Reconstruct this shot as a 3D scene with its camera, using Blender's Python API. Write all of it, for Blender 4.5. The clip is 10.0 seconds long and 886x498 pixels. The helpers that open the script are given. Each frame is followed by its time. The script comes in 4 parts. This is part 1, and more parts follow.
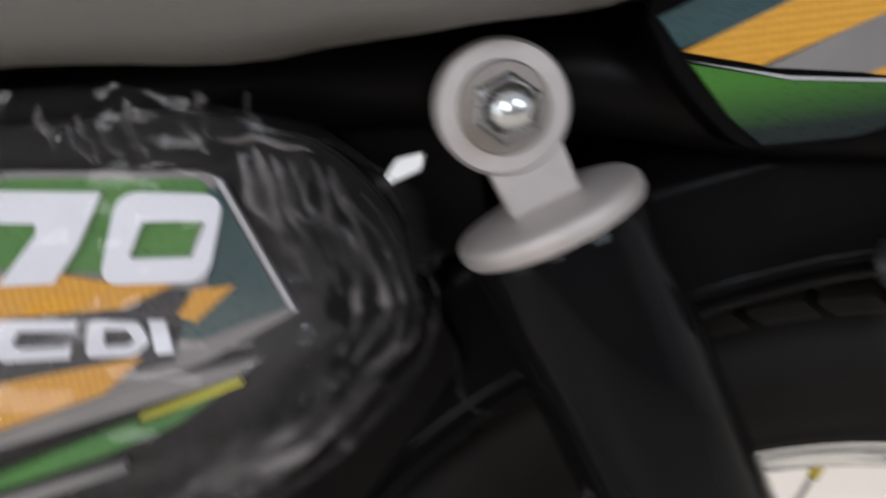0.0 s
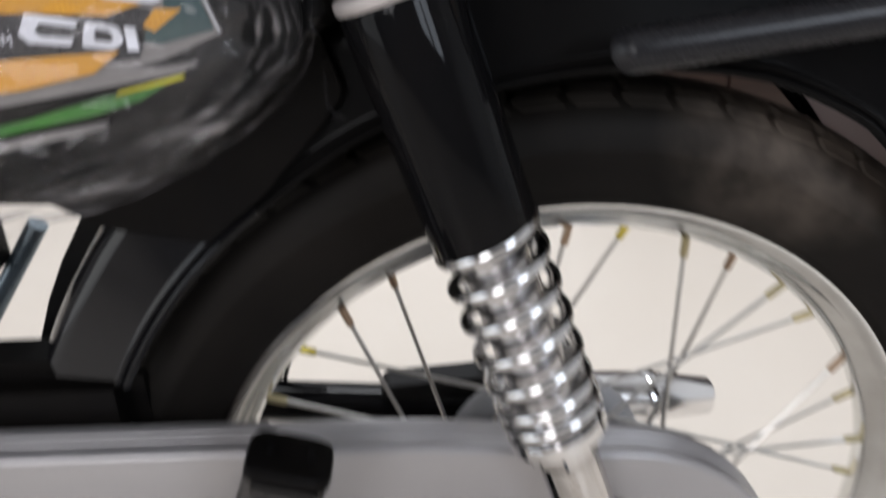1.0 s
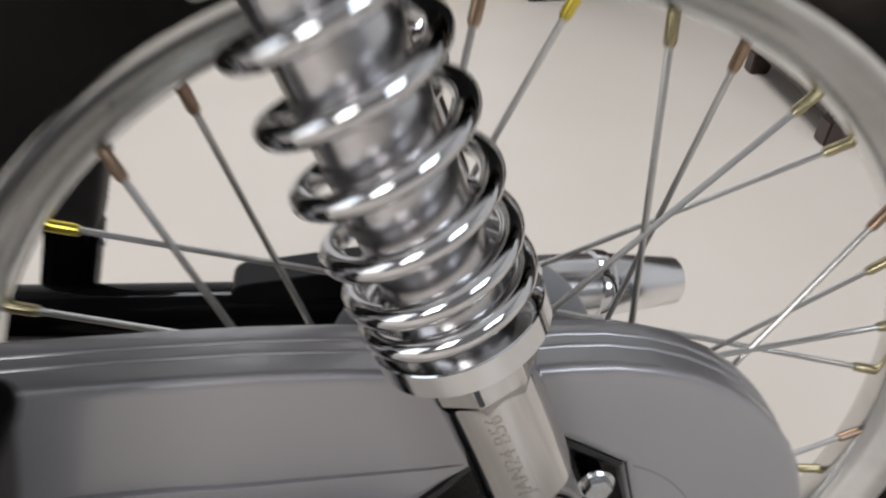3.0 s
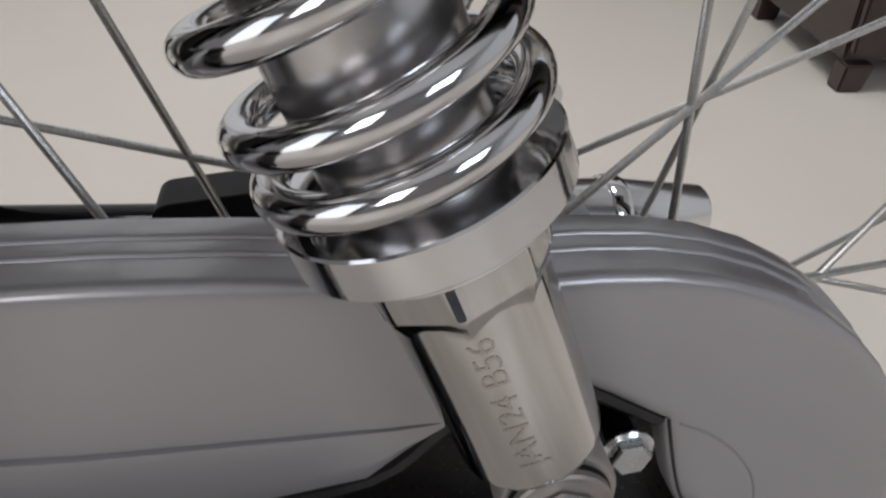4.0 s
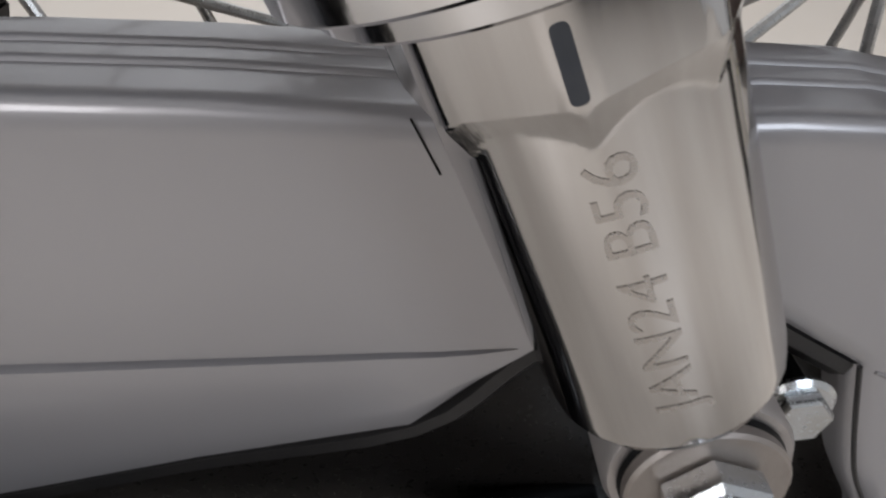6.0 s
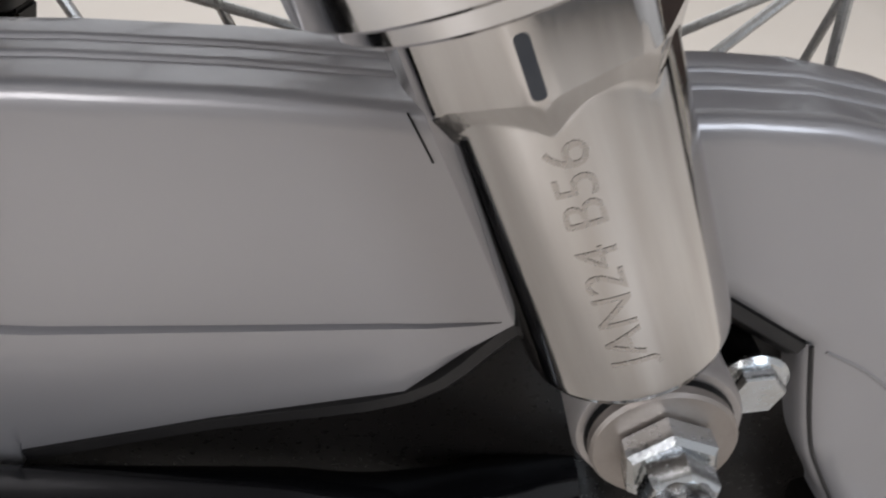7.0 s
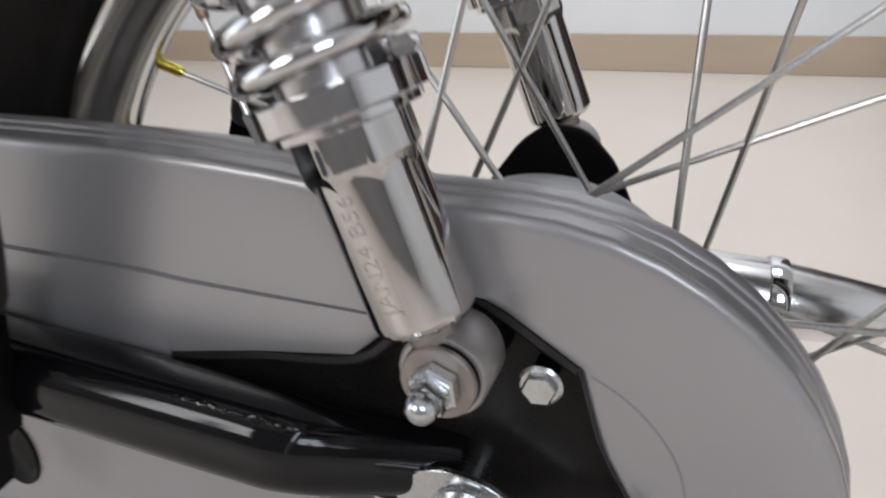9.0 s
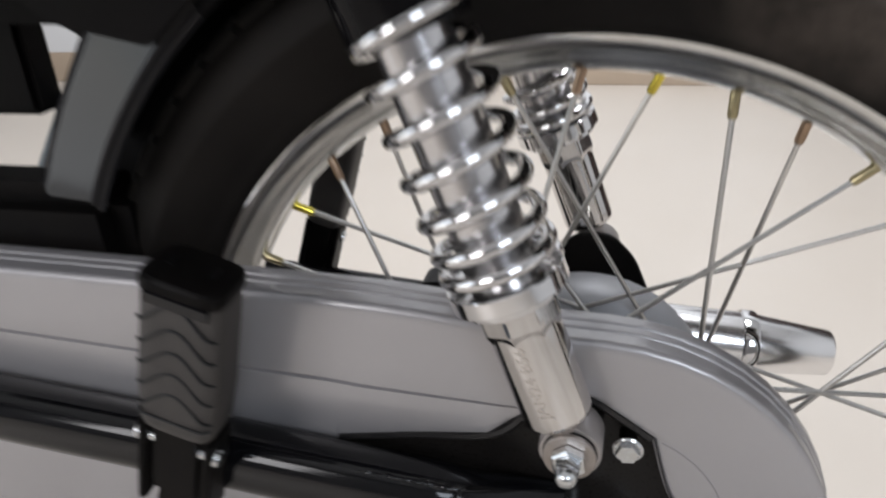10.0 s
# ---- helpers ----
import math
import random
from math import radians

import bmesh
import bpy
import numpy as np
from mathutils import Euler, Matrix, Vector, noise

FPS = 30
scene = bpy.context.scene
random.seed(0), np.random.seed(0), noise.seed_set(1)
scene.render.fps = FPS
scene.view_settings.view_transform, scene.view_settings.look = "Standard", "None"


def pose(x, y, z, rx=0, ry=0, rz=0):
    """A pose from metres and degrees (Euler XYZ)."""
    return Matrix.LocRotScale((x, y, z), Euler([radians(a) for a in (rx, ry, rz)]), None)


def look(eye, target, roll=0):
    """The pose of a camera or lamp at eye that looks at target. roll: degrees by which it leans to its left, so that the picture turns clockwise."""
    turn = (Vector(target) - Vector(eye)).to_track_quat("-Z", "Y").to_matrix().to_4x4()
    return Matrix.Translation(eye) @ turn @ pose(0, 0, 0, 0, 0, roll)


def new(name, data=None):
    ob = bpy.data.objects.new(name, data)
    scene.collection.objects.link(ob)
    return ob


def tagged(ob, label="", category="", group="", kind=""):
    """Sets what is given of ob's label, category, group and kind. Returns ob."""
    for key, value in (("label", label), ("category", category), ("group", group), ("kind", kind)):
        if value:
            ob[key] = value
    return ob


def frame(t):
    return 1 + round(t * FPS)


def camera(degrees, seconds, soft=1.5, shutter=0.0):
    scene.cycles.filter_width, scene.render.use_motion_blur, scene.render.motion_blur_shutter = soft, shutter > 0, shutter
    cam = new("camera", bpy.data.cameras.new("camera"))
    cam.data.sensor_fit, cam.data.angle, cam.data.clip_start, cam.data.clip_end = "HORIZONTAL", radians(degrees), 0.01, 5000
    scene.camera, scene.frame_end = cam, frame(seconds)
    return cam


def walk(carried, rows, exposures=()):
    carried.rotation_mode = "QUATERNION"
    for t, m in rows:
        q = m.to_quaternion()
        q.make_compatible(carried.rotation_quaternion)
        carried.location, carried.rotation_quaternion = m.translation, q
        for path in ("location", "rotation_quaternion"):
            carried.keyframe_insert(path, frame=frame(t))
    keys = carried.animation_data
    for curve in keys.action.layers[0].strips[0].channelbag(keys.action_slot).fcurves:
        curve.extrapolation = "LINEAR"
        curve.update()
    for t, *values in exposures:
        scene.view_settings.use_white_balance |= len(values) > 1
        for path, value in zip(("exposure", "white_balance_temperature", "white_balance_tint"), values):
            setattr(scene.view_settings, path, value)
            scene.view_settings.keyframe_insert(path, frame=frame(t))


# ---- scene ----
from math import cos, sin, pi, atan2, hypot

cam = camera(61.2, 10.0, soft=2.1, shutter=0.9)
PATH = [
    (0, (-0.1304, -0.2605, 0.6578), (-0.1070, 0.1259, 0.5570), -6.93),
    (0.5, (-0.0954, -0.2984, 0.6646), (-0.0902, 0.0697, 0.5082), -3.29),
    (1, (-0.0906, -0.3720, 0.6506), (-0.0729, -0.0132, 0.4747), -0.73),
    (1.5, (-0.0772, -0.4098, 0.6338), (-0.0596, -0.0586, 0.4433), -0.41),
    (2, (-0.0817, -0.4127, 0.6256), (-0.0544, -0.0657, 0.4286), -0.58),
    (2.5, (-0.0670, -0.3288, 0.5917), (-0.0264, 0.0097, 0.3825), -0.31),
    (4, (-0.0368, -0.1929, 0.4781), (0.0130, 0.1304, 0.2479), -0.20),
    (4.5, (-0.0458, -0.2032, 0.4784), (-0.0135, 0.1158, 0.2393), -1.35),
    (5, (-0.0402, -0.1730, 0.4529), (-0.0195, 0.1480, 0.2151), -1.99),
    (5.5, (-0.0370, -0.1545, 0.4285), (-0.0304, 0.1592, 0.1804), -3.21),
    (5.7, (-0.0344, -0.1557, 0.4287), (-0.0255, 0.1619, 0.1858), -2.64),
    (7, (-0.0317, -0.1723, 0.4345), (-0.0243, 0.1476, 0.1945), -1.47),
    (7.5, (-0.0162, -0.1865, 0.4411), (-0.0338, 0.1476, 0.2218), -1.53),
    (8, (0.0321, -0.2279, 0.4492), (-0.0584, 0.1110, 0.2571), -2.80),
    (8.5, (0.0610, -0.2436, 0.4561), (-0.0691, 0.0884, 0.2748), -3.27),
    (9, (0.0679, -0.2588, 0.4635), (-0.0630, 0.0785, 0.2928), -3.15),
    (9.5, (0.0433, -0.2980, 0.5059), (-0.0669, 0.0459, 0.3340), -2.67),
    (10, (0.0211, -0.3458, 0.5619), (-0.0743, 0.0000, 0.3849), -3.44),
]
EXPOSURES = [(0.0, -0.12), (0.5, -0.15), (1.0, -0.06), (1.5, -0.02), (2.0, -0.06), (2.5, -0.18), (4.0, -0.68), (4.5, -0.66), (5.0, -0.70), (5.5, -0.54), (5.7, -0.5), (7.0, -0.28), (7.5, -0.33), (8.0, -0.38), (8.5, -0.32), (9.5, -0.24), (10.0, -0.16)]
walk(cam, [(t, look(eye, target, roll)) for t, eye, target, roll in PATH], EXPOSURES)

# ---- light: two windows in the wall behind the camera, a ceiling lamp ----
world = bpy.data.worlds.new("world")
scene.world = world
world.use_nodes = True
wt = world.node_tree
bgn = wt.nodes["Background"]
sky = wt.nodes.new("ShaderNodeTexSky")
sky.sky_type, sky.sun_disc = "NISHITA", False
sky.sun_elevation, sky.sun_rotation = radians(40), radians(200)
wt.links.new(sky.outputs[0], bgn.inputs[0])
bgn.inputs[1].default_value = 0.08


def area(name, eye, target, w, h, watts, colour):
    d = bpy.data.lights.new(name, "AREA")
    d.shape, d.size, d.size_y, d.energy, d.color = "RECTANGLE", w, h, watts, colour
    ob = new(name, d)
    ob.matrix_world = look(eye, target)
    return ob


area("window_light", (1.25, -2.36, 1.75), (0.2, 0.0, 0.4), 1.1, 1.0, 37, (0.82, 0.89, 1.0))
area("left_window_light", (-1.3, -2.36, 1.5), (0.0, 0.0, 0.4), 0.9, 1.2, 33, (0.965, 0.95, 0.975))
# unseen doorway, placed to give the mudguard's front end its bright reflection
area("doorway_light", (-2.66, -1.30, 1.0), (0.0, -1.30, 1.0), 1.50, 1.95, 19, (0.93, 0.96, 1.0))
area("ceiling_lamp_light", (0.1, 0.75, 2.66), (0.1, 0.75, 0.0), 1.2, 0.6, 62, (0.935, 0.955, 1.0))


# ---- materials ----
def material(name, base, rough=0.5, metal=0.0, other=None, amount=0.35, scale=60.0, fine=600.0, bump=0.15, dist=0.0004,
             rough_var=0.12, coat=0.0, alpha=1.0, stretch=None, turn=None, specular=0.5):
    m = bpy.data.materials.new(name)
    m.use_nodes = True
    t = m.node_tree
    n, link = t.nodes, t.links.new
    p = n["Principled BSDF"]
    tc = n.new("ShaderNodeTexCoord")
    mp = n.new("ShaderNodeMapping")
    if stretch:
        mp.inputs["Scale"].default_value = stretch
    if turn is not None:
        mp.vector_type = "TEXTURE"
        mp.inputs["Rotation"].default_value = (0, radians(turn), 0)
    link(tc.outputs["Object"], mp.inputs[0])
    big, small = n.new("ShaderNodeTexNoise"), n.new("ShaderNodeTexNoise")
    big.inputs["Scale"].default_value, small.inputs["Scale"].default_value = scale, fine
    big.inputs["Detail"].default_value, small.inputs["Detail"].default_value = 4, 3
    for x in (big, small):
        link(mp.outputs[0], x.inputs["Vector"])
    ramp = n.new("ShaderNodeMapRange")
    ramp.inputs[1].default_value, ramp.inputs[2].default_value = 0.35, 0.7
    ramp.inputs[4].default_value = amount
    link(big.outputs[0], ramp.inputs[0])
    mix = n.new("ShaderNodeMix")
    mix.data_type = "RGBA"
    mix.inputs[6].default_value = (*base, 1)
    mix.inputs[7].default_value = (*(other or [c * 0.7 for c in base]), 1)
    link(ramp.outputs[0], mix.inputs[0])
    link(mix.outputs[2], p.inputs["Base Color"])
    rr = n.new("ShaderNodeMapRange")
    rr.inputs[3].default_value, rr.inputs[4].default_value = max(0.02, rough - rough_var), min(1, rough + rough_var)
    link(small.outputs[0], rr.inputs[0])
    link(rr.outputs[0], p.inputs["Roughness"])
    p.inputs["Metallic"].default_value = metal
    p.inputs["Coat Weight"].default_value = coat
    p.inputs["Coat Roughness"].default_value = 0.06
    p.inputs["Specular IOR Level"].default_value = specular
    if bump:
        b = n.new("ShaderNodeBump")
        b.inputs["Strength"].default_value, b.inputs["Distance"].default_value = bump, dist
        link(small.outputs[0], b.inputs["Height"])
        link(b.outputs[0], p.inputs["Normal"])
    if alpha < 1:
        p.inputs["Alpha"].default_value = alpha
    return m


CHROME = material("chrome", (0.72, 0.715, 0.72), 0.10, 1.0, (0.62, 0.605, 0.605), 0.3, 90, 900, 0.02, rough_var=0.04)
CHROME_TUBE = material("tube_chrome", (0.66, 0.65, 0.655), 0.24, 1.0, (0.52, 0.50, 0.50), 0.5, 90, 500, 0.05, rough_var=0.06, stretch=(1, 1, 10), turn=-19.2)
CHROME_DULL = material("rim_chrome", (0.70, 0.70, 0.685), 0.11, 1.0, (0.53, 0.515, 0.485), 0.5, 45, 420, 0.03, 0.0004, rough_var=0.12)
ZINC = material("zinc", (0.62, 0.64, 0.66), 0.24, 1.0, (0.5, 0.48, 0.42), 0.4, 200, 1200, 0.08)
SATIN = material("satin_aluminium", (0.65, 0.635, 0.625), 0.09, 1.0, (0.46, 0.435, 0.415), 0.6, 240, 900, 0.03, rough_var=0.05, stretch=(1, 1, 14), turn=-19.2)
WASHER = material("dull_washer_steel", (0.36, 0.325, 0.30), 0.42, 0.85, (0.27, 0.235, 0.21), 0.6, 160, 1200, 0.15)
EYE_GREY = material("eye_grey_metal", (0.44, 0.41, 0.395), 0.42, 0.7, (0.35, 0.32, 0.30), 0.6, 140, 1200, 0.15)
CAST = material("cast_aluminium", (0.50, 0.46, 0.45), 0.55, 0.6, (0.42, 0.39, 0.37), 0.5, 120, 1500, 0.35, rough_var=0.1)
HUB = material("hub_grey_paint", (0.21, 0.21, 0.22), 0.5, 0.2, (0.17, 0.167, 0.165), 0.5, 60, 1200, 0.1)
STEEL = material("spoke_steel", (0.62, 0.61, 0.59), 0.30, 1.0, (0.48, 0.46, 0.43), 0.5, 150, 900, 0.05)
SILVER = material("silver_paint", (0.365, 0.352, 0.357), 0.34, 0.45, (0.328, 0.315, 0.317), 0.45, 14, 3500, 0.05, 0.0001, rough_var=0.06, coat=0.5)
BLACK = material("black_gloss_paint", (0.004, 0.004, 0.0045), 0.07, 0.0, (0.006, 0.005, 0.005), 0.5, 30, 700, 0.02, rough_var=0.04, specular=0.10)
GLOSS = material("black_enamel", (0.005, 0.005, 0.006), 0.13, 0.0, (0.010, 0.009, 0.009), 0.5, 24, 500, 0.02, rough_var=0.05, specular=0.3)
GUARD = material("black_guard_paint", (0.004, 0.0038, 0.004), 0.22, 0.0, (0.007, 0.0065, 0.006), 0.5, 30, 600, 0.05, specular=0.06)
ARM_BLACK = material("black_arm_enamel", (0.003, 0.0032, 0.004), 0.11, 0.0, (0.006, 0.0055, 0.006), 0.5, 24, 500, 0.02, rough_var=0.05, specular=0.36)
PLATE = material("black_plate_paint", (0.008, 0.007, 0.0065), 0.30, 0.0, (0.012, 0.0105, 0.0095), 0.5, 30, 600, 0.06, specular=0.16)
BAR = material("black_bar_plastic", (0.012, 0.012, 0.014), 0.26, 0.0, (0.018, 0.017, 0.018), 0.5, 40, 900, 0.08, specular=0.22)
BLACK_SATIN = material("black_satin_paint", (0.004, 0.0035, 0.0035), 0.42, 0.0, (0.007, 0.006, 0.005), 0.5, 40, 900, 0.12, specular=0.06)
PLASTIC = material("black_plastic", (0.005, 0.0048, 0.005), 0.42, 0.0, (0.009, 0.0085, 0.0085), 0.5, 80, 1800, 0.2, specular=0.12)
RUBBER = material("tyre_rubber", (0.0065, 0.0056, 0.005), 0.6, 0.0, (0.015, 0.0125, 0.0105), 0.6, 14, 700, 0.25, specular=0.11)
EDGE = material("edging_rubber", (0.014, 0.013, 0.013), 0.4, 0.0, (0.022, 0.02, 0.019), 0.5, 80, 1500, 0.1, specular=0.4)


def add_dust(m, centre, reach, colour):
    """A dried splash of dust on the material: a soft ragged patch round one place."""
    t = m.node_tree
    n, link = t.nodes, t.links.new
    p = n["Principled BSDF"]
    old = p.inputs["Base Color"].links[0].from_socket
    geo, sub, ln, mr, no, mu = (n.new("ShaderNode" + k) for k in ("NewGeometry", "VectorMath", "VectorMath", "MapRange", "TexNoise", "Math"))
    sub.operation, ln.operation, mu.operation = "SUBTRACT", "LENGTH", "MULTIPLY"
    link(geo.outputs["Position"], sub.inputs[0])
    sub.inputs[1].default_value = centre
    link(sub.outputs[0], ln.inputs[0])
    mr.inputs[1].default_value, mr.inputs[2].default_value = reach, reach * 0.35
    mr.inputs[3].default_value, mr.inputs[4].default_value = 0.0, 1.0
    link(ln.outputs["Value"], mr.inputs[0])
    no.inputs["Scale"].default_value, no.inputs["Detail"].default_value = 55, 6
    link(geo.outputs["Position"], no.inputs["Vector"])
    sharp = n.new("ShaderNodeMapRange")
    sharp.inputs[1].default_value, sharp.inputs[2].default_value = 0.16, 0.80
    link(no.outputs[0], sharp.inputs[0])
    link(mr.outputs[0], mu.inputs[0])
    link(sharp.outputs[0], mu.inputs[1])
    mix = n.new("ShaderNodeMix")
    mix.data_type = "RGBA"
    link(mu.outputs[0], mix.inputs[0])
    link(old, mix.inputs[6])
    mix.inputs[7].default_value = (*colour, 1)
    link(mix.outputs[2], p.inputs["Base Color"])


DUSTY = material("dusty_rubber", (0.008, 0.007, 0.006), 0.75, 0.0, (0.024, 0.0195, 0.0155), 0.7, 9, 500, 0.3, specular=0.15)
for rubber in (RUBBER, DUSTY):
    add_dust(rubber, (0.108, -0.035, 0.545), 0.080, (0.11, 0.089, 0.073))
RUBBER_PEG = material("peg_rubber", (0.036, 0.032, 0.030), 0.58, 0.0, (0.050, 0.045, 0.041), 0.5, 60, 1500, 0.25, specular=0.4)
GROOVE = material("groove_shade", (0.005, 0.005, 0.005), 0.7, bump=0)
SEAM = material("seam_shadow_gap", (0.27, 0.258, 0.255), 0.6, bump=0)
BRASS = material("nipple_gold", (0.45, 0.39, 0.23), 0.30, 1.0, (0.32, 0.27, 0.18), 0.5, 300, 1500, 0.05)
BRASS_BRIGHT = material("nipple_yellow", (0.78, 0.64, 0.10), 0.22, 1.0, (0.6, 0.48, 0.1), 0.4, 300, 1500, 0.05)
BRASS_BROWN = material("nipple_brown", (0.38, 0.27, 0.19), 0.33, 1.0, (0.28, 0.19, 0.13), 0.5, 300, 1500, 0.08)
PRIMER = material("primer", (0.58, 0.49, 0.475), 0.6, 0.0, (0.48, 0.40, 0.39), 0.5, 30, 400, 0.2)
D_GREEN = material("decal_green", (0.075, 0.20, 0.045), 0.3, 0.0, (0.055, 0.15, 0.04), 0.4, 60, 900, 0.02, coat=0.4)
D_VIVID = material("decal_vivid_green", (0.045, 0.20, 0.02), 0.3, 0.0, (0.025, 0.11, 0.025), 0.7, 40, 900, 0.02, coat=0.4)
D_LINE = material("decal_line_grey", (0.42, 0.42, 0.44), 0.3, 0.0, (0.34, 0.34, 0.35), 0.4, 60, 900, 0.02, coat=0.4)
D_TEAL = material("decal_teal", (0.022, 0.055, 0.062), 0.3, 0.0, (0.035, 0.085, 0.08), 0.5, 60, 900, 0.02, coat=0.4)
D_YELLOW = material("decal_yellow", (0.60, 0.55, 0.03), 0.3, 0.0, coat=0.4)
D_WHITE = material("decal_white", (0.72, 0.72, 0.78), 0.3, 0.0, (0.62, 0.62, 0.68), 0.3, 60, 900, 0.02, coat=0.4)
D_GREY = material("decal_grey", (0.22, 0.205, 0.20), 0.35, 0.0, (0.15, 0.14, 0.14), 0.5, 60, 900, 0.02, coat=0.4)
D_DARK = material("decal_dark", (0.018, 0.018, 0.022), 0.3, 0.0, coat=0.4)
SEAT = material("seat_vinyl", (0.105, 0.098, 0.088), 0.42, 0.0, (0.145, 0.135, 0.122), 0.6, 14, 900, 0.3, 0.0006)
STAMP = material("stamp", (0.49, 0.465, 0.445), 0.26, 1.0, (0.52, 0.495, 0.475), 0.6, 500, 1500, 0.1)
SLOT = material("slot_shade", (0.06, 0.066, 0.078), 0.35, 0.7, (0.09, 0.095, 0.105), 0.5, 300, 1500, 0.05)
BLUE_STEEL = material("blue_steel", (0.16, 0.20, 0.23), 0.3, 0.8, bump=0.03)
DARK_WOOD = material("dark_wood", (0.035, 0.018, 0.013), 0.4, 0.0, (0.02, 0.011, 0.009), 0.6, 9, 200, 0.1, 0.001, stretch=(1, 1, 6), coat=0.2)
FLOOR = material("floor_tile", (0.62, 0.56, 0.495), 0.42, 0.0, (0.58, 0.515, 0.445), 0.5, 3.2, 40, 0.0, 0.001, rough_var=0.02)
SKIRT = material("skirting_tile", (0.47, 0.375, 0.285), 0.32, 0.0, (0.38, 0.30, 0.225), 0.6, 7, 90, 0.03, 0.001, rough_var=0.06, stretch=(0.25, 1, 1.6))
# for the unseen walls: darkened so chrome and black paint mirror less light
WALL_DIM = material("dimmed_wall_paint", (0.27, 0.265, 0.265), 0.7, 0.0, (0.23, 0.226, 0.226), 0.5, 5, 220, 0.15, 0.001)
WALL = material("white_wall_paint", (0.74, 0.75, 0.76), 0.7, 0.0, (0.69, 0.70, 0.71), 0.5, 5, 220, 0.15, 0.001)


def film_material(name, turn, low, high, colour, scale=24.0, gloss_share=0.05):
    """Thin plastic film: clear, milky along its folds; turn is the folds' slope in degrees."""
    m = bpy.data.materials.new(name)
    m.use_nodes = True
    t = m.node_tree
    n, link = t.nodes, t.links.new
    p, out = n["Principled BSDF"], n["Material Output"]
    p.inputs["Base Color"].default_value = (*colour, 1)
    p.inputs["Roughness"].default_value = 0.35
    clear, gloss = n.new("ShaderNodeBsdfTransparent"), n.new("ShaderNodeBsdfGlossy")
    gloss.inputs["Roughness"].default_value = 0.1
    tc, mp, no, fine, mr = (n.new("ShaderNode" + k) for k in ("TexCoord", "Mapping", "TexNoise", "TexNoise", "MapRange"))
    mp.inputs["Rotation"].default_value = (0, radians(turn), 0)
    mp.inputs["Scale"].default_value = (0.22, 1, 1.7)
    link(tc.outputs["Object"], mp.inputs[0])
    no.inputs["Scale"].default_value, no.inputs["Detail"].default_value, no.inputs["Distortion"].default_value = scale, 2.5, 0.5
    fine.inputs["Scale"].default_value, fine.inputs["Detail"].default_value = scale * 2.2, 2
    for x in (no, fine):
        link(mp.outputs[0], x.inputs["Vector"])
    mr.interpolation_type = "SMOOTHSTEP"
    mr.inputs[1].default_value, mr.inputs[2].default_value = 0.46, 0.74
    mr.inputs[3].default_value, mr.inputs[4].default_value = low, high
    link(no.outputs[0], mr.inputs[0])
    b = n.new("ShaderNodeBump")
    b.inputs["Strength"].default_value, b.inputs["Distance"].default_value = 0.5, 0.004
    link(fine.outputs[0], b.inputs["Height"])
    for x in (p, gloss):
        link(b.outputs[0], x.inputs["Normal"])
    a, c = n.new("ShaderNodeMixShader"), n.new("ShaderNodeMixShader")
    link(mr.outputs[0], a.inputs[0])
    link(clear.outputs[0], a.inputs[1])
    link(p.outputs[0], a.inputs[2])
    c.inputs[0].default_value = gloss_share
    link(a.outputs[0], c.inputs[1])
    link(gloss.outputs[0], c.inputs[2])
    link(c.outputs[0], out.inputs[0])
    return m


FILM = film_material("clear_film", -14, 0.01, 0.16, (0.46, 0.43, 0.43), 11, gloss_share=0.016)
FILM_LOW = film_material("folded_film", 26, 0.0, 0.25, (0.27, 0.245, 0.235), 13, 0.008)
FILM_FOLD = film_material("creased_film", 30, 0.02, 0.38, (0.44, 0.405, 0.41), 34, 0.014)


def hatch_material(name, base, other):
    """Printed orange with a fine honeycomb of darker dots."""
    m = material(name, base, 0.35, 0.0, other, 0.4, 300, 1500, 0.0, coat=0.4)
    t = m.node_tree
    n, link = t.nodes, t.links.new
    mix = next(x for x in n if x.bl_idname == "ShaderNodeMix")
    tc, vo, mr = n.new("ShaderNodeTexCoord"), n.new("ShaderNodeTexVoronoi"), n.new("ShaderNodeMapRange")
    vo.inputs["Scale"].default_value, vo.inputs["Randomness"].default_value = 520, 0.15
    link(tc.outputs["Object"], vo.inputs["Vector"])
    mr.inputs[1].default_value, mr.inputs[2].default_value = 0.15, 0.6
    mr.inputs[4].default_value = 0.9
    link(vo.outputs["Distance"], mr.inputs[0])
    link(mr.outputs[0], mix.inputs[0])
    return m



def fade_material(name, low, high, z0, z1):
    """Printed colour running from one tone to another up the decal."""
    m = material(name, high, 0.3, 0.0, None, 0.3, 60, 900, 0.02, coat=0.4)
    t = m.node_tree
    n, link = t.nodes, t.links.new
    tc, sx, mr = n.new("ShaderNodeTexCoord"), n.new("ShaderNodeSeparateXYZ"), n.new("ShaderNodeMapRange")
    mix = next(x for x in n if x.bl_idname == "ShaderNodeMix")
    link(tc.outputs["Object"], sx.inputs[0])
    link(sx.outputs["Z"], mr.inputs[0])
    mr.inputs[1].default_value, mr.inputs[2].default_value = z0, z1
    mix.inputs[6].default_value, mix.inputs[7].default_value = (*low, 1), (*high, 1)
    link(mr.outputs[0], mix.inputs[0])
    return m


D_FADE = fade_material("decal_fading_green", (0.004, 0.010, 0.010), (0.045, 0.17, 0.018), 0.6295, 0.6425)
D_ORANGE = hatch_material("decal_orange", (0.72, 0.38, 0.035), (0.55, 0.24, 0.02))


